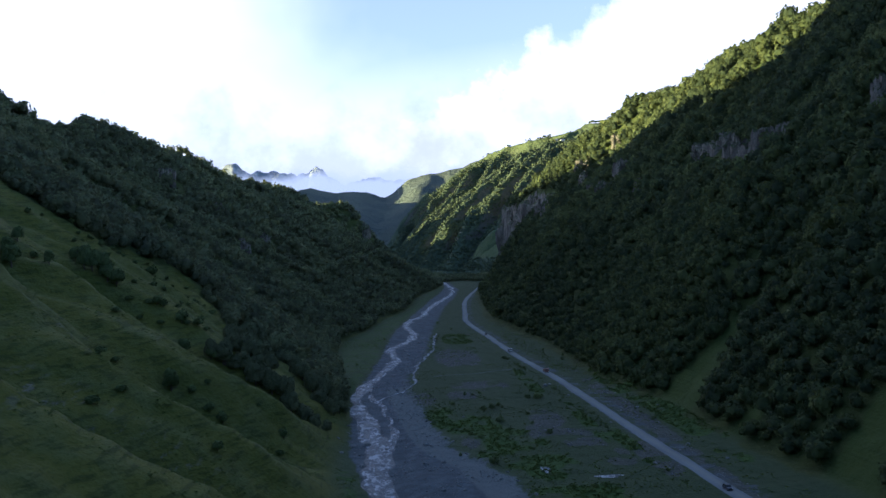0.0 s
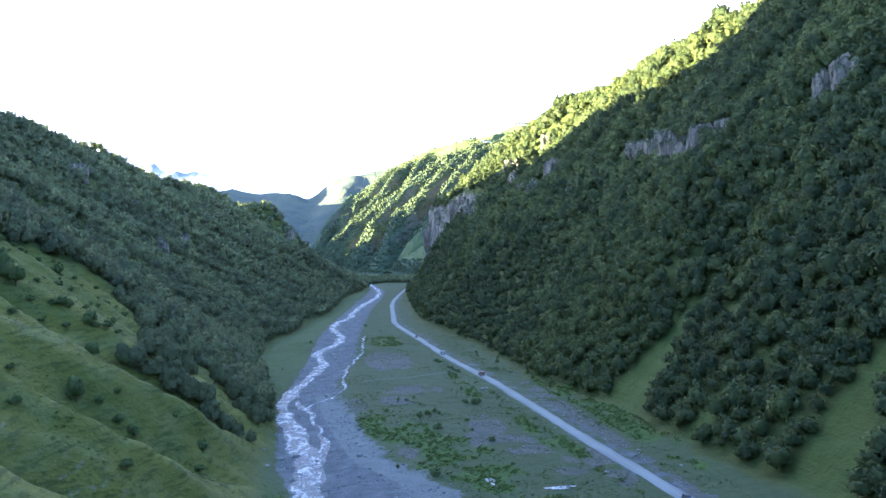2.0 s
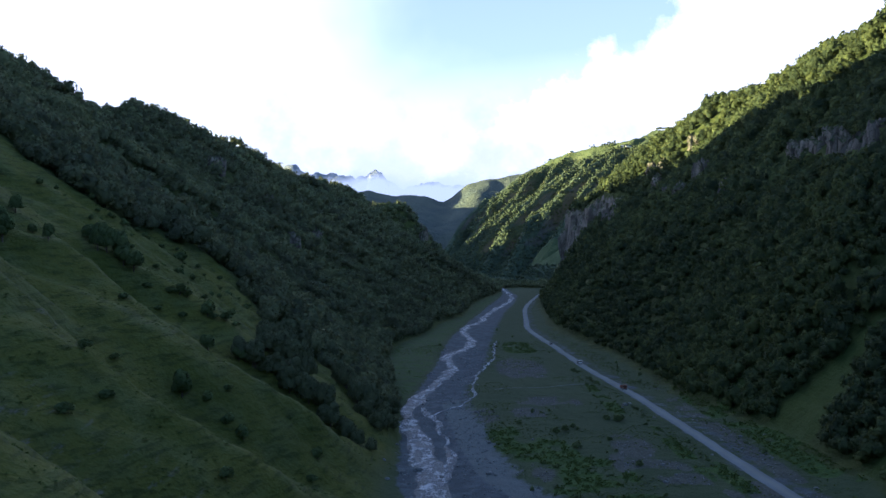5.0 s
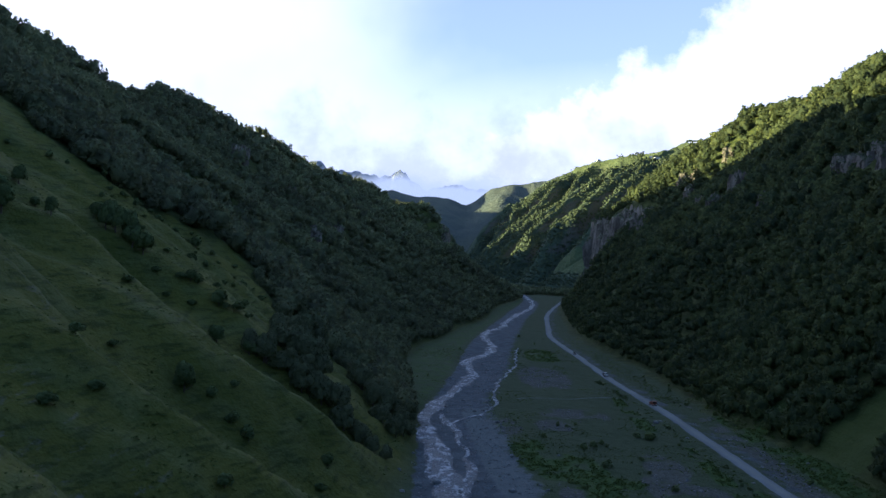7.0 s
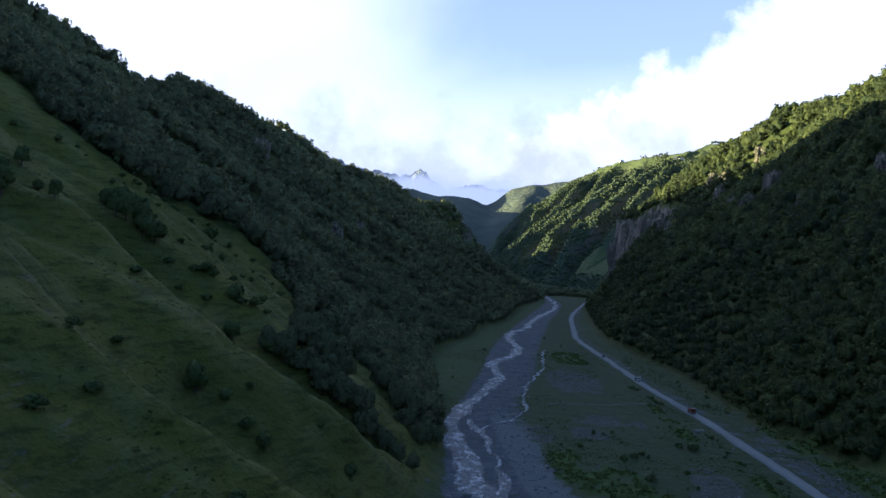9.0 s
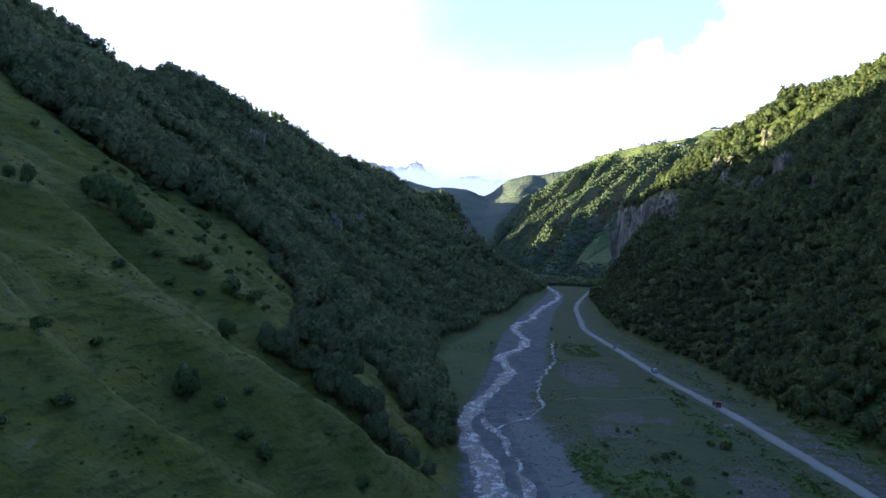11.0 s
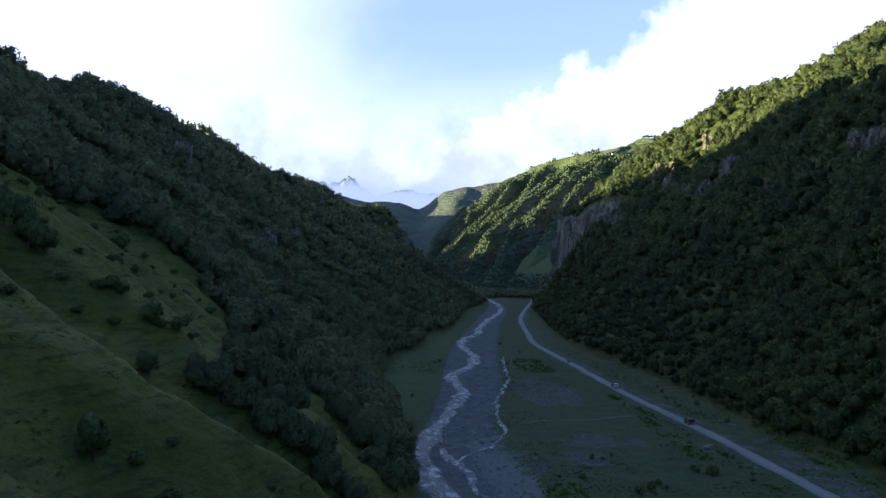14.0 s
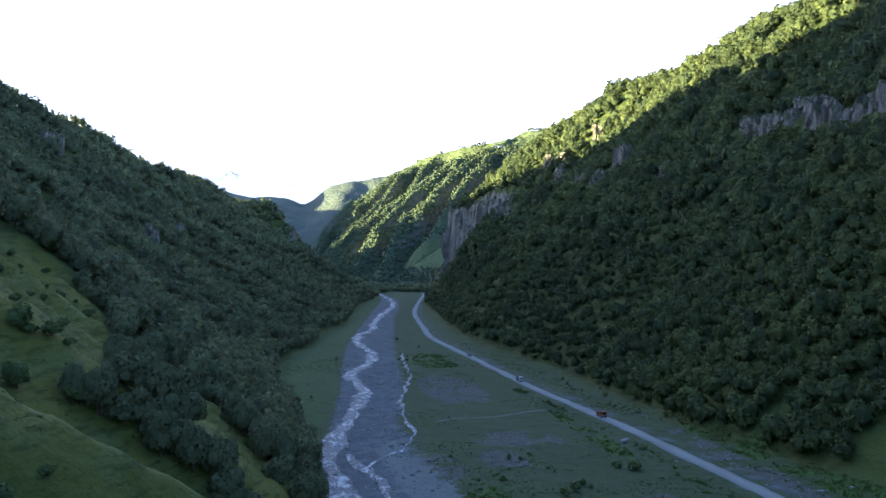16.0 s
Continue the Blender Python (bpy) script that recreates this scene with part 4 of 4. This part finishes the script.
# ---- copse of larger trees where the wood meets the meadow ----
COPSE = [make_tree("copse_tree", "large round-crowned broadleaf tree at the edge of the wood", 45, 7.5, 7.0, 2000, 0.085, M_LEAF_W, stem=0.06),
         make_tree("copse_tree", "tall full-crowned broadleaf tree at the edge of the wood", 46, 8.5, 6.2, 2000, 0.085, M_LEAF_W, stem=0.06, cone=0.25)]
for o in COPSE:
    tagged(o, group="trees along the edge of the wood")
stand(COPSE[0], -42, 259, 0, 1.15, 0.8)
stand(COPSE[1], -38.5, 257, 0, 1.2, 0.8)
# the lower row, the group behind it, and the group beyond the grass lane
for x, y, s in ((-50, 243.5, .75), (-48.5, 245, .85), (-46, 246.5, .9), (-43.5, 248, .7), (-41, 249, .75), (-39, 248, .8), (-36.5, 246.5, .95), (-34.5, 249, .9), (-32, 249, 1.0),
                (-30, 251, .8), (-27.6, 250, 1.0), (-25.5, 247, .9), (-23, 248, .7), (-20.5, 246, .75), (-17.5, 244, .6), (-15, 240, .5),
                (-45.5, 256, .9), (-44, 262, 1.0), (-47, 264, .85), (-40, 265, .95), (-36, 262, 1.1), (-34, 257, .95), (-37, 252, .8), (-48, 271, .8), (-45, 275, .9), (-47, 281, .8), (-49, 289, .75),
                (-29, 294, .95), (-26, 288, 1.0), (-23, 283, .95), (-20, 284, 1.1), (-22, 276, .9), (-17, 276, 1.0), (-14, 279, .9), (-18, 268, .85), (-12, 270, .7), (-14, 262, .75), (-10, 276, .6)):
    copy_thing(COPSE[g.randrange(2)], at_ground(x + g.uniform(-0.6, 0.6), y, g.uniform(0, 360), (s * g.uniform(0.85, 1.05), s * g.uniform(0.85, 1.15)), 0.5))

# ---- bushes of the flood plain ----
SHRUBS = [make_tree("plain_bush", "rounded grey-green willow bush on the gravelly flood plain", 61, 3.0, 3.2, 500, 0.13, M_LEAF_B, "bush", 0.06),
          make_tree("plain_bush", "loose dark willow bush on the gravelly flood plain", 62, 3.6, 2.6, 420, 0.14, M_LEAF_B, "bush", 0.10, 0.4)]
for o in SHRUBS:
    tagged(o, group="bushes of the flood plain")
stand(SHRUBS[0], 41, 275, 0, 0.8, 0.3)
stand(SHRUBS[1], 34, 306, 0, 0.6, 0.3)
for x, y, s in ((28, 285, .85), (25, 208, 1.0), (33, 194, 1.35), (41, 250, 1.2), (57, 296, 1.2), (54, 230, 1.15), (40, 630, 1.0), (47, 586, 1.2), (34, 525, 1.0),
                (2, 533, .95), (-11, 414, .95), (-12, 448, .6), (37, 307, .6), (63, 419, 1.2), (60, 293, 1.5), (44, 280, 1.4), (98, 447, 1.2), (86, 438, 1.0), (62, 297, 1.1),
                (45, 277, 1.0), (38, 272, 1.1), (52, 262, .8), (30, 232, .6), (60, 312, .7), (36, 540, .9), (31, 530, .7), (90, 405, .9), (93, 420, 1.1), (88, 452, .7)):
    s *= 0.85
    copy_thing(SHRUBS[g.randrange(2)], at_ground(x, y, g.uniform(0, 360), (s * g.uniform(0.9, 1.15), s * g.uniform(0.75, 1.05))))


for k in range(48):
    y = g.uniform(178, 330)
    x = g.uniform(float(gravel_right(np.array([y]))[0]) + 3, float(road_x(np.array([y]))[0]) - 7)
    s = g.uniform(0.18, 0.5)
    copy_thing(SHRUBS[g.randrange(2)], at_ground(x, y, g.uniform(0, 360), (s * g.uniform(0.9, 1.2), s * g.uniform(0.7, 1.0)), 0.0))

for k in range(44):
    y = g.uniform(215, 430)
    x = float(road_x(np.array([y]))[0]) + (-7.5 + g.uniform(-1.5, 1.5) if k % 3 else g.uniform(10, 16))
    s = g.uniform(0.3, 0.7)
    copy_thing(SHRUBS[g.randrange(2)], at_ground(x, y, g.uniform(0, 360), (s * g.uniform(1.0, 1.5), s * g.uniform(0.6, 0.9)), 0.0))

# ---- low herbs and stones, too many to count ----
def scatter(name, label, n, box, keep, size, q, core, mat, seed, category, sink=0.0, flatness=0.7, tone=0.5):
    r = np.random.default_rng(seed)
    X, Y = r.uniform(box[0], box[1], n), r.uniform(box[2], box[3], n)
    ok = keep(X, Y)
    X, Y = X[ok], Y[ok]
    s = r.uniform(0.5, 1.3, len(X)) * size
    cloud = Cloud()
    cloud.add(q, core, np.stack([X, Y, height(X, Y) - sink * s], -1), np.stack([s, s, s * flatness], -1), r.uniform(0, 6.28, len(X)), np.clip(tone + 0.25 * r.normal(size=len(X)), 0, 1))
    return tagged(new(name, cloud.mesh(name, mat)), label, category, kind="stuff")


def on_plain(X, Y):
    free = (X > left_foot(Y)) & (X < right_foot(Y) + 3) & ((X > gravel_right(Y) + 1) | (X < gravel_left(Y) - 1)) & (np.abs(X - road_x(Y)) > 4.2)
    return free & (fbm(X / 21, Y / 21, 3, 401) + 0.35 * fbm(X / 6, Y / 6, 2, 402) > 0.12)


def along_road(X, Y):
    d = X - road_x(Y)
    return ((np.abs(d + 6.5 + 1.5 * vnoise(Y / 14, Y * 0, 4)) < 1.3) | (np.abs(d - 12) < 4.5)) & (fbm(X / 9, Y / 9, 2, 403) > -0.15) & (X < right_foot(Y) + 3)


herb_q = crown_template(np.random.default_rng(8), 9, flat=0.9, leaf=0.5, lobes=4)
scatter("herbs", "patches of low green herbs over the flood plain", 20000, (-30, 110, 150, 560), on_plain, 0.34, herb_q, None, M_HERB, 71, "herbs", 0.25, 0.6, 0.8)
scatter("rank_growth", "mounds of rank green weeds over the flood plain", 16000, (14, 106, 150, 560), lambda X, Y: (lush(X, Y) > 0.5) & (np.abs(X - road_x(Y)) > 3.5),
        0.62, crown_template(np.random.default_rng(9), 16, flat=0.9, leaf=0.34, lobes=5), None, M_HERB, 74, "herbs", 0.3, 0.75, 0.6)
scatter("verge_plants", "bushy weeds along the gravel road", 5000, (55, 112, 150, 640), along_road, 0.42, herb_q, None, M_HERB, 72, "herbs", 0.2, 0.6, 0.45)


def on_meadow(X, Y):
    return (X < left_foot(Y) - 2) & (Y < meadow_edge_y(X) + 2) & (fbm(X / 12, Y / 12, 3, 405) > 0.0)


scatter("meadow_tufts", "tufts of rough grass over the west meadow", 9000, (-130, -6, 95, 310), on_meadow, 0.36, herb_q, None, M_HERB, 73, "grass", 0.3, 0.55, 0.55)


def stone_shape(seed, sub=1, rough=0.28):
    r = np.random.default_rng(seed)
    bm = bmesh.new()
    bmesh.ops.create_icosphere(bm, subdivisions=sub, radius=1)
    for v in bm.verts:
        v.co *= 1 + rough * r.uniform(-1, 1)
        v.co.z *= 0.7
    return bm


def bm_arrays(bm):
    v = np.array([tuple(w.co) for w in bm.verts])
    bm.verts.index_update()
    f = np.array([[w.index for w in p.verts] for p in bm.faces])
    bm.free()
    return v, f


def on_gravel(X, Y):
    return (X > gravel_left(Y) - 1) & (X < gravel_right(Y) + 2.5) & (fbm(X / 9, Y / 9, 2, 411) > -0.25)


def on_bare(X, Y):
    free = (X > gravel_right(Y)) & (X < right_foot(Y)) & (np.abs(X - road_x(Y)) > 3.2)
    return free & ((stony(X, Y) > 0.5) | ((np.abs(X - road_x(Y) - 4.5) < 2) & (fbm(X / 5, Y / 5, 2, 422) > 0.2)))


def scatter_stones(name, label, n, box, keep, size, seed):
    r = np.random.default_rng(seed)
    cloud = Cloud()
    X, Y = r.uniform(box[0], box[1], n), r.uniform(box[2], box[3], n)
    ok = keep(X, Y)
    X, Y = X[ok], Y[ok]
    for k in range(4):
        v, f = bm_arrays(stone_shape(seed * 10 + k))
        m = np.arange(len(X)) % 4 == k
        s = size * np.exp(r.normal(0, 0.5, m.sum()))
        cloud.add(None, (v, f), np.stack([X[m], Y[m], height(X[m], Y[m]) + 0.1 * s], -1), np.stack([s, s, s], -1), r.uniform(0, 6.28, m.sum()), np.full(m.sum(), 0.5))
    return tagged(new(name, cloud.mesh(name, M_STONE, False)), label, "stones", kind="stuff")


scatter_stones("river_stones", "grey rounded stones of the river bed", 9000, (-14, 55, 150, 520), on_gravel, 0.22, 81)
scatter_stones("field_stones", "scattered grey stones on bare patches of the plain", 9000, (10, 112, 150, 460), on_bare, 0.17, 82)


BOULDER = tagged(new("boulder"), "pale grey boulder beside the gravel road", "boulder", "boulders of the flood plain")
bm = stone_shape(7, 3, 0.10)
part("stone", bm, M_STONE, BOULDER)
stand(BOULDER, 68, 323, 0, 1.0, -0.3)
for x, y, s in ((70.5, 327.5, .7), (66, 318, .5), (84, 262, .6), (86, 300, .5), (30, 262, .5), (12, 300, .6), (-2, 268, .7), (5, 330, .6), (18, 372, .5), (91, 240, .6),
                (90, 208, .7), (95, 190, .6), (24, 224, .5), (-9, 220, .7), (-11, 238, .6), (99, 270, .5), (76, 243, .5), (73, 300, .6)):
    copy_thing(BOULDER, at_ground(x, y, g.uniform(0, 360), (s, s * g.uniform(0.8, 1.2)), -0.25 * s))

# ---- crags and cliffs ----
def columns(spots, seed, name, label):
    """A crag of weathered upright rock columns; spots: x, y, foot, brow, radius."""
    r = np.random.default_rng(seed)
    root = tagged(new(name), label, "rock face", "rock faces of the valley sides")
    root.location = (spots[0][0], spots[0][1], spots[0][2])
    for x, y, z0, z1, rad in spots:
        vs, fs = [], []
        x, y, z0, z1 = x - root.location.x, y - root.location.y, z0 - root.location.z, z1 - root.location.z
        n, rings = 8, 7
        base = len(vs)
        a0 = r.uniform(0, 6.28)
        k = r.uniform(0.75, 1.2, n)
        lean = r.uniform(-1.6, 1.6, 2) / (z1 - z0)
        for j in range(rings):
            t = j / (rings - 1)
            shrink = (1.15, 1.05, 1.0, 0.93, 0.88, 0.74, 0.38)[j] * r.uniform(0.85, 1.12)
            z = z0 + (z1 - z0) * (0, 0.22, 0.42, 0.6, 0.78, 0.92, 1.0)[j]
            for i in range(n):
                a = a0 + 6.2832 * i / n
                q = rad * shrink * k[i] * r.uniform(0.74, 1.2)
                vs.append((x + q * math.cos(a) + lean[0] * (z - z0), y + q * math.sin(a) + lean[1] * (z - z0), z + r.uniform(-0.12, 0.12) * min(z1 - z0, 22) * (j > 0)))
        for j in range(rings - 1):
            for i in range(n):
                a, b = base + j * n + i, base + j * n + (i + 1) % n
                fs.append((a, b, b + n, a + n))
        fs.append(tuple(base + (rings - 1) * n + i for i in range(n)))
        me = bpy.data.meshes.new("rock_column")
        me.from_pydata(vs, [], fs)
        me.materials.append(M_CLIFF)
        new("rock_column", me).parent = root
    return root


def h1(x, y):
    return float(height(np.array([x]), np.array([y]))[0])


rr = random.Random(9)
for k, (cx, cy, half, tall) in enumerate(CRAGS):
    side = 1 if cx > 0 else -1
    spots = []
    for j in range(int(half * 2 / 1.5) + 3):
        y = cy - half + rr.uniform(0, 2 * half)
        fall = 1 - 0.6 * abs(y - cy) / half
        off = rr.uniform(-1.5, 3.0 + 0.1 * tall)
        x = cx - side * off
        hh = tall * fall * rr.uniform(0.4, 0.9)
        z = h1(x, y)
        spots.append((x, y, z - 4 - hh * 0.3, max(z + 1.5, h1(cx, y) + hh * 0.55 - off * 0.4), rr.uniform(1.1, 2.8) * (1 + tall / 40)))
    columns(spots, 500 + k, "crag", "grey-brown bare rock face broken into columns among trees" if side > 0 else "dark grey rock outcrop among the shaded trees")


def cliff_line(y):
    ya = np.array([float(y)])
    f, (cx, cz) = float(right_foot(ya)[0]), (float(v[0]) for v in right_crest(ya))
    lo, hi = (float(v[0]) for v in right_cliff(ya))
    return f + (cx - f) * 0.5 * (lo + hi), lo * cz, hi * cz


for k, (y0, y1) in enumerate(((935, 985), (985, 1040), (1040, 1095), (1095, 1140), (1140, 1178))):
    spots = []
    y = y0
    while y < y1:
        x, lo, hi = cliff_line(min(y, 1163))
        for row in range(2):
            xx = x - 1.5 + rr.uniform(-2.5, 2.0) + row * 4
            top = lo + (hi - lo) * rr.uniform(0.3, 1.0) if row == 0 else hi + rr.uniform(-3, 1.5)
            spots.append((xx + 2.5, y + rr.uniform(-2.5, 2.5), h1(xx - 6, min(y, 1160)) - 10, top, rr.uniform(4.5, 10.0)))
        y += rr.uniform(4.0, 8.5)
    columns(spots, 600 + k, "cliff", "tall grey-brown cliff of weathered rock columns below the wooded brow")

# ---- huts on the grassland of the long mountain ----
def make_hut(x, y, turn, long):
    hut = tagged(new("hut"), "small white-walled hut with a pitched roof on far grassland", "hut", "huts on the far grassland")
    z = float(spur_hill(np.array([float(x)]), np.array([float(y)]))[0])
    hut.matrix_basis = pose(x, y, z - 0.6, 0, 0, turn)
    wall = prism(((-3.5, 0), (3.5, 0), (3.5, 3.6), (0, 5.6), (-3.5, 3.6)), -long, long, 0.05)
    part("wall", wall, M_LIME, hut)
    for side in (-1, 1):
        part("roof_slope", prism(((side * 4.2, 3.3), (side * 4.2, 3.55), (0, 5.95), (0, 5.7)), -long - 0.4, long + 0.4, 0.0), M_SHEET, hut)
    part("door", block(-0.6, 0.6, -3.62, -3.48, 0.3, 2.5, 0.02), M_PLANK, hut, "dark plank door")


# ---- vehicles on the road ----
M_LIME = plain_material("lime-washed wall", (0.72, 0.71, 0.68), 0.9)
M_SHEET = plain_material("weathered sheet roof", (0.42, 0.43, 0.44), 0.6)
M_PLANK = plain_material("dark planks", (0.07, 0.055, 0.04), 0.8)
M_ORANGE = plain_material("orange paint", (0.24, 0.06, 0.025), 0.4)
M_WHITE = plain_material("white paint", (0.72, 0.73, 0.74), 0.4)
M_BLUE = plain_material("dark blue paint", (0.03, 0.04, 0.07), 0.35)
M_DARKCAR = plain_material("dark grey paint", (0.035, 0.037, 0.04), 0.35)
M_BED = plain_material("grey steel bed", (0.10, 0.10, 0.105), 0.6)
M_GLASS = plain_material("tinted glass", (0.015, 0.018, 0.02), 0.06, 0.0, 0.8, 0.0)
M_TYRE = plain_material("tyre rubber", (0.018, 0.018, 0.018), 0.9)
M_RIM = plain_material("steel rim", (0.35, 0.35, 0.36), 0.4, 0.8)
M_LAMP = plain_material("lamp glass", (0.75, 0.75, 0.72), 0.1)


def prism(profile, x0, x1, bevel=0.05):
    """A side profile (y, z) drawn out across the vehicle, with rounded edges."""
    bm = bmesh.new()
    a = [bm.verts.new((x0, y, z)) for y, z in profile]
    b = [bm.verts.new((x1, y, z)) for y, z in profile]
    n = len(profile)
    bm.faces.new(a)
    bm.faces.new(b[::-1])
    for i in range(n):
        bm.faces.new((a[i], b[i], b[(i + 1) % n], a[(i + 1) % n]))
    bmesh.ops.recalc_face_normals(bm, faces=bm.faces)
    if bevel:
        bmesh.ops.bevel(bm, geom=bm.edges[:], offset=bevel, segments=2, affect="EDGES", profile=0.6)
    return bm


def block(x0, x1, y0, y1, z0, z1, bevel=0.03):
    return prism(((y0, z0), (y1, z0), (y1, z1), (y0, z1)), x0, x1, bevel)


def wheel(root, x, y, r, w):
    bm = bmesh.new()
    bmesh.ops.create_cone(bm, cap_ends=True, segments=20, radius1=r, radius2=r, depth=w)
    bmesh.ops.bevel(bm, geom=[e for e in bm.edges if abs(e.verts[0].co.z - e.verts[1].co.z) < 0.01], offset=r * 0.12, segments=2, affect="EDGES")
    bmesh.ops.rotate(bm, verts=bm.verts, cent=(0, 0, 0), matrix=Matrix.Rotation(radians(90), 3, "Y"))
    bmesh.ops.translate(bm, verts=bm.verts, vec=(x, y, r))
    wh = part("wheel", bm, M_TYRE, root, "black rubber tyre")
    bm = bmesh.new()
    bmesh.ops.create_cone(bm, cap_ends=True, segments=14, radius1=r * 0.58, radius2=r * 0.5, depth=w + 0.04)
    bmesh.ops.rotate(bm, verts=bm.verts, cent=(0, 0, 0), matrix=Matrix.Rotation(radians(90), 3, "Y"))
    bmesh.ops.translate(bm, verts=bm.verts, vec=(x, y, r))
    part("rim", bm, M_RIM, wh, "steel rim")


def make_truck(label, paint, bed):
    """A cab-over lorry that faces -y, 6.6 m long."""
    t = tagged(new("truck"), label, "truck", "vehicles on the valley road")
    part("chassis", block(-0.45, 0.45, -3.0, 3.2, 0.62, 0.86), M_BED, t)
    cab = part("cab", prism(((-3.3, 0.75), (-3.34, 1.55), (-3.12, 2.62), (-2.85, 2.72), (-1.75, 2.72), (-1.65, 0.75)), -1.15, 1.15, 0.09), paint, t)
    part("windscreen", prism(((-3.37, 1.62), (-3.17, 2.52), (-3.12, 2.52), (-3.30, 1.62)), -1.0, 1.0, 0.0), M_GLASS, cab, "dark windscreen")
    for sx in (-1, 1):
        part("side_window", prism(((-2.95, 1.68), (-2.85, 2.45), (-1.98, 2.45), (-1.98, 1.68)), sx * 1.14 - 0.03, sx * 1.14 + 0.03, 0.0), M_GLASS, cab)
        part("headlight", block(sx * 0.82 - 0.17, sx * 0.82 + 0.17, -3.40, -3.28, 0.95, 1.17, 0.03), M_LAMP, cab)
        part("mirror", block(sx * 1.32 - 0.09, sx * 1.32 + 0.09, -3.22, -3.14, 1.7, 2.15, 0.02), M_TYRE, cab)
    part("bumper", block(-1.18, 1.18, -3.46, -3.26, 0.52, 0.86, 0.04), M_BED, t)
    body = part("cargo_bed", block(-1.22, 1.22, -1.5, 3.3, 0.92, 1.06), M_BED, t)
    for name, b in (("side_board", (-1.24, -1.16, -1.5, 3.3)), ("side_board", (1.16, 1.24, -1.5, 3.3)), ("front_board", (-1.24, 1.24, -1.5, -1.42)), ("tail_board", (-1.24, 1.24, 3.24, 3.32))):
        part(name, block(*b, 1.0, 2.05 if name == "front_board" else 1.72, 0.02), bed, body)
    for y in (-2.5, 1.5, 2.55):
        for x in (-0.98, 0.98):
            wheel(t, x, y, 0.5, 0.32)
    return t


def make_car(label, paint, tall=1.72):
    """A five-door off-road car that faces -y, 4.5 m long."""
    c = tagged(new("car"), label, "car", "vehicles on the valley road")
    body = part("body", prism(((-2.25, 0.42), (-2.3, 0.82), (-2.15, 1.02), (-1.15, 1.10), (2.2, 1.12), (2.28, 0.75), (2.22, 0.42)), -0.9, 0.9, 0.09), paint, c)
    part("roof", prism(((-1.2, 1.08), (-0.45, tall - 0.06), (-0.2, tall), (1.7, tall - 0.03), (2.15, 1.10)), -0.78, 0.78, 0.07), paint, c)
    part("windscreen", prism(((-1.24, 1.14), (-0.55, tall - 0.1), (-0.50, tall - 0.1), (-1.16, 1.12)), -0.7, 0.7, 0.0), M_GLASS, c, "dark windscreen")
    part("rear_window", prism(((2.19, 1.14), (1.80, tall - 0.12), (1.75, tall - 0.12), (2.12, 1.14)), -0.66, 0.66, 0.0), M_GLASS, c)
    for sx in (-1, 1):
        part("side_window", prism(((-0.95, 1.16), (-0.35, tall - 0.12), (1.6, tall - 0.14), (1.9, 1.16)), sx * 0.785 - 0.012, sx * 0.785 + 0.012, 0.0), M_GLASS, c)
        part("headlight", block(sx * 0.66 - 0.17, sx * 0.66 + 0.17, -2.34, -2.2, 0.72, 0.9, 0.03), M_LAMP, body)
        part("mirror", block(sx * 0.99 - 0.09, sx * 0.99 + 0.09, -0.95, -0.86, 1.1, 1.26, 0.02), paint, body)
    part("bumper", block(-0.92, 0.92, -2.4, -2.22, 0.36, 0.6, 0.05), M_TYRE, c)
    for y in (-1.42, 1.42):
        for x in (-0.8, 0.8):
            wheel(c, x, y, 0.37, 0.24)
    return c


def on_road(ob, y, side):
    x = float(road_x(np.array([y]))[0]) + side
    dx = float(road_x(np.array([y + 3.0]))[0] - road_x(np.array([y - 3.0]))[0])
    ob.matrix_basis = pose(x, y, h1(x, y) + 0.15, 0, 0, -math.degrees(math.atan2(dx, 6.0))) @ Matrix.Scale(0.7, 4)


on_road(make_truck("orange lorry with an open grey bed on the gravel road", M_ORANGE, M_ORANGE), 362, -0.4)
on_road(make_truck("white lorry with a dark open bed on the gravel road", M_WHITE, M_BLUE), 448, -0.4)
on_road(make_car("dark grey off-road car on the gravel road", M_DARKCAR), 540, -0.4)
on_road(make_car("dark blue off-road car on the gravel road", M_BLUE), 160, -0.5)
make_hut(391, 2004, 12, 5.5)
make_hut(376, 1996, -8, 3.5)
make_hut(311, 2317, 20, 5.0)
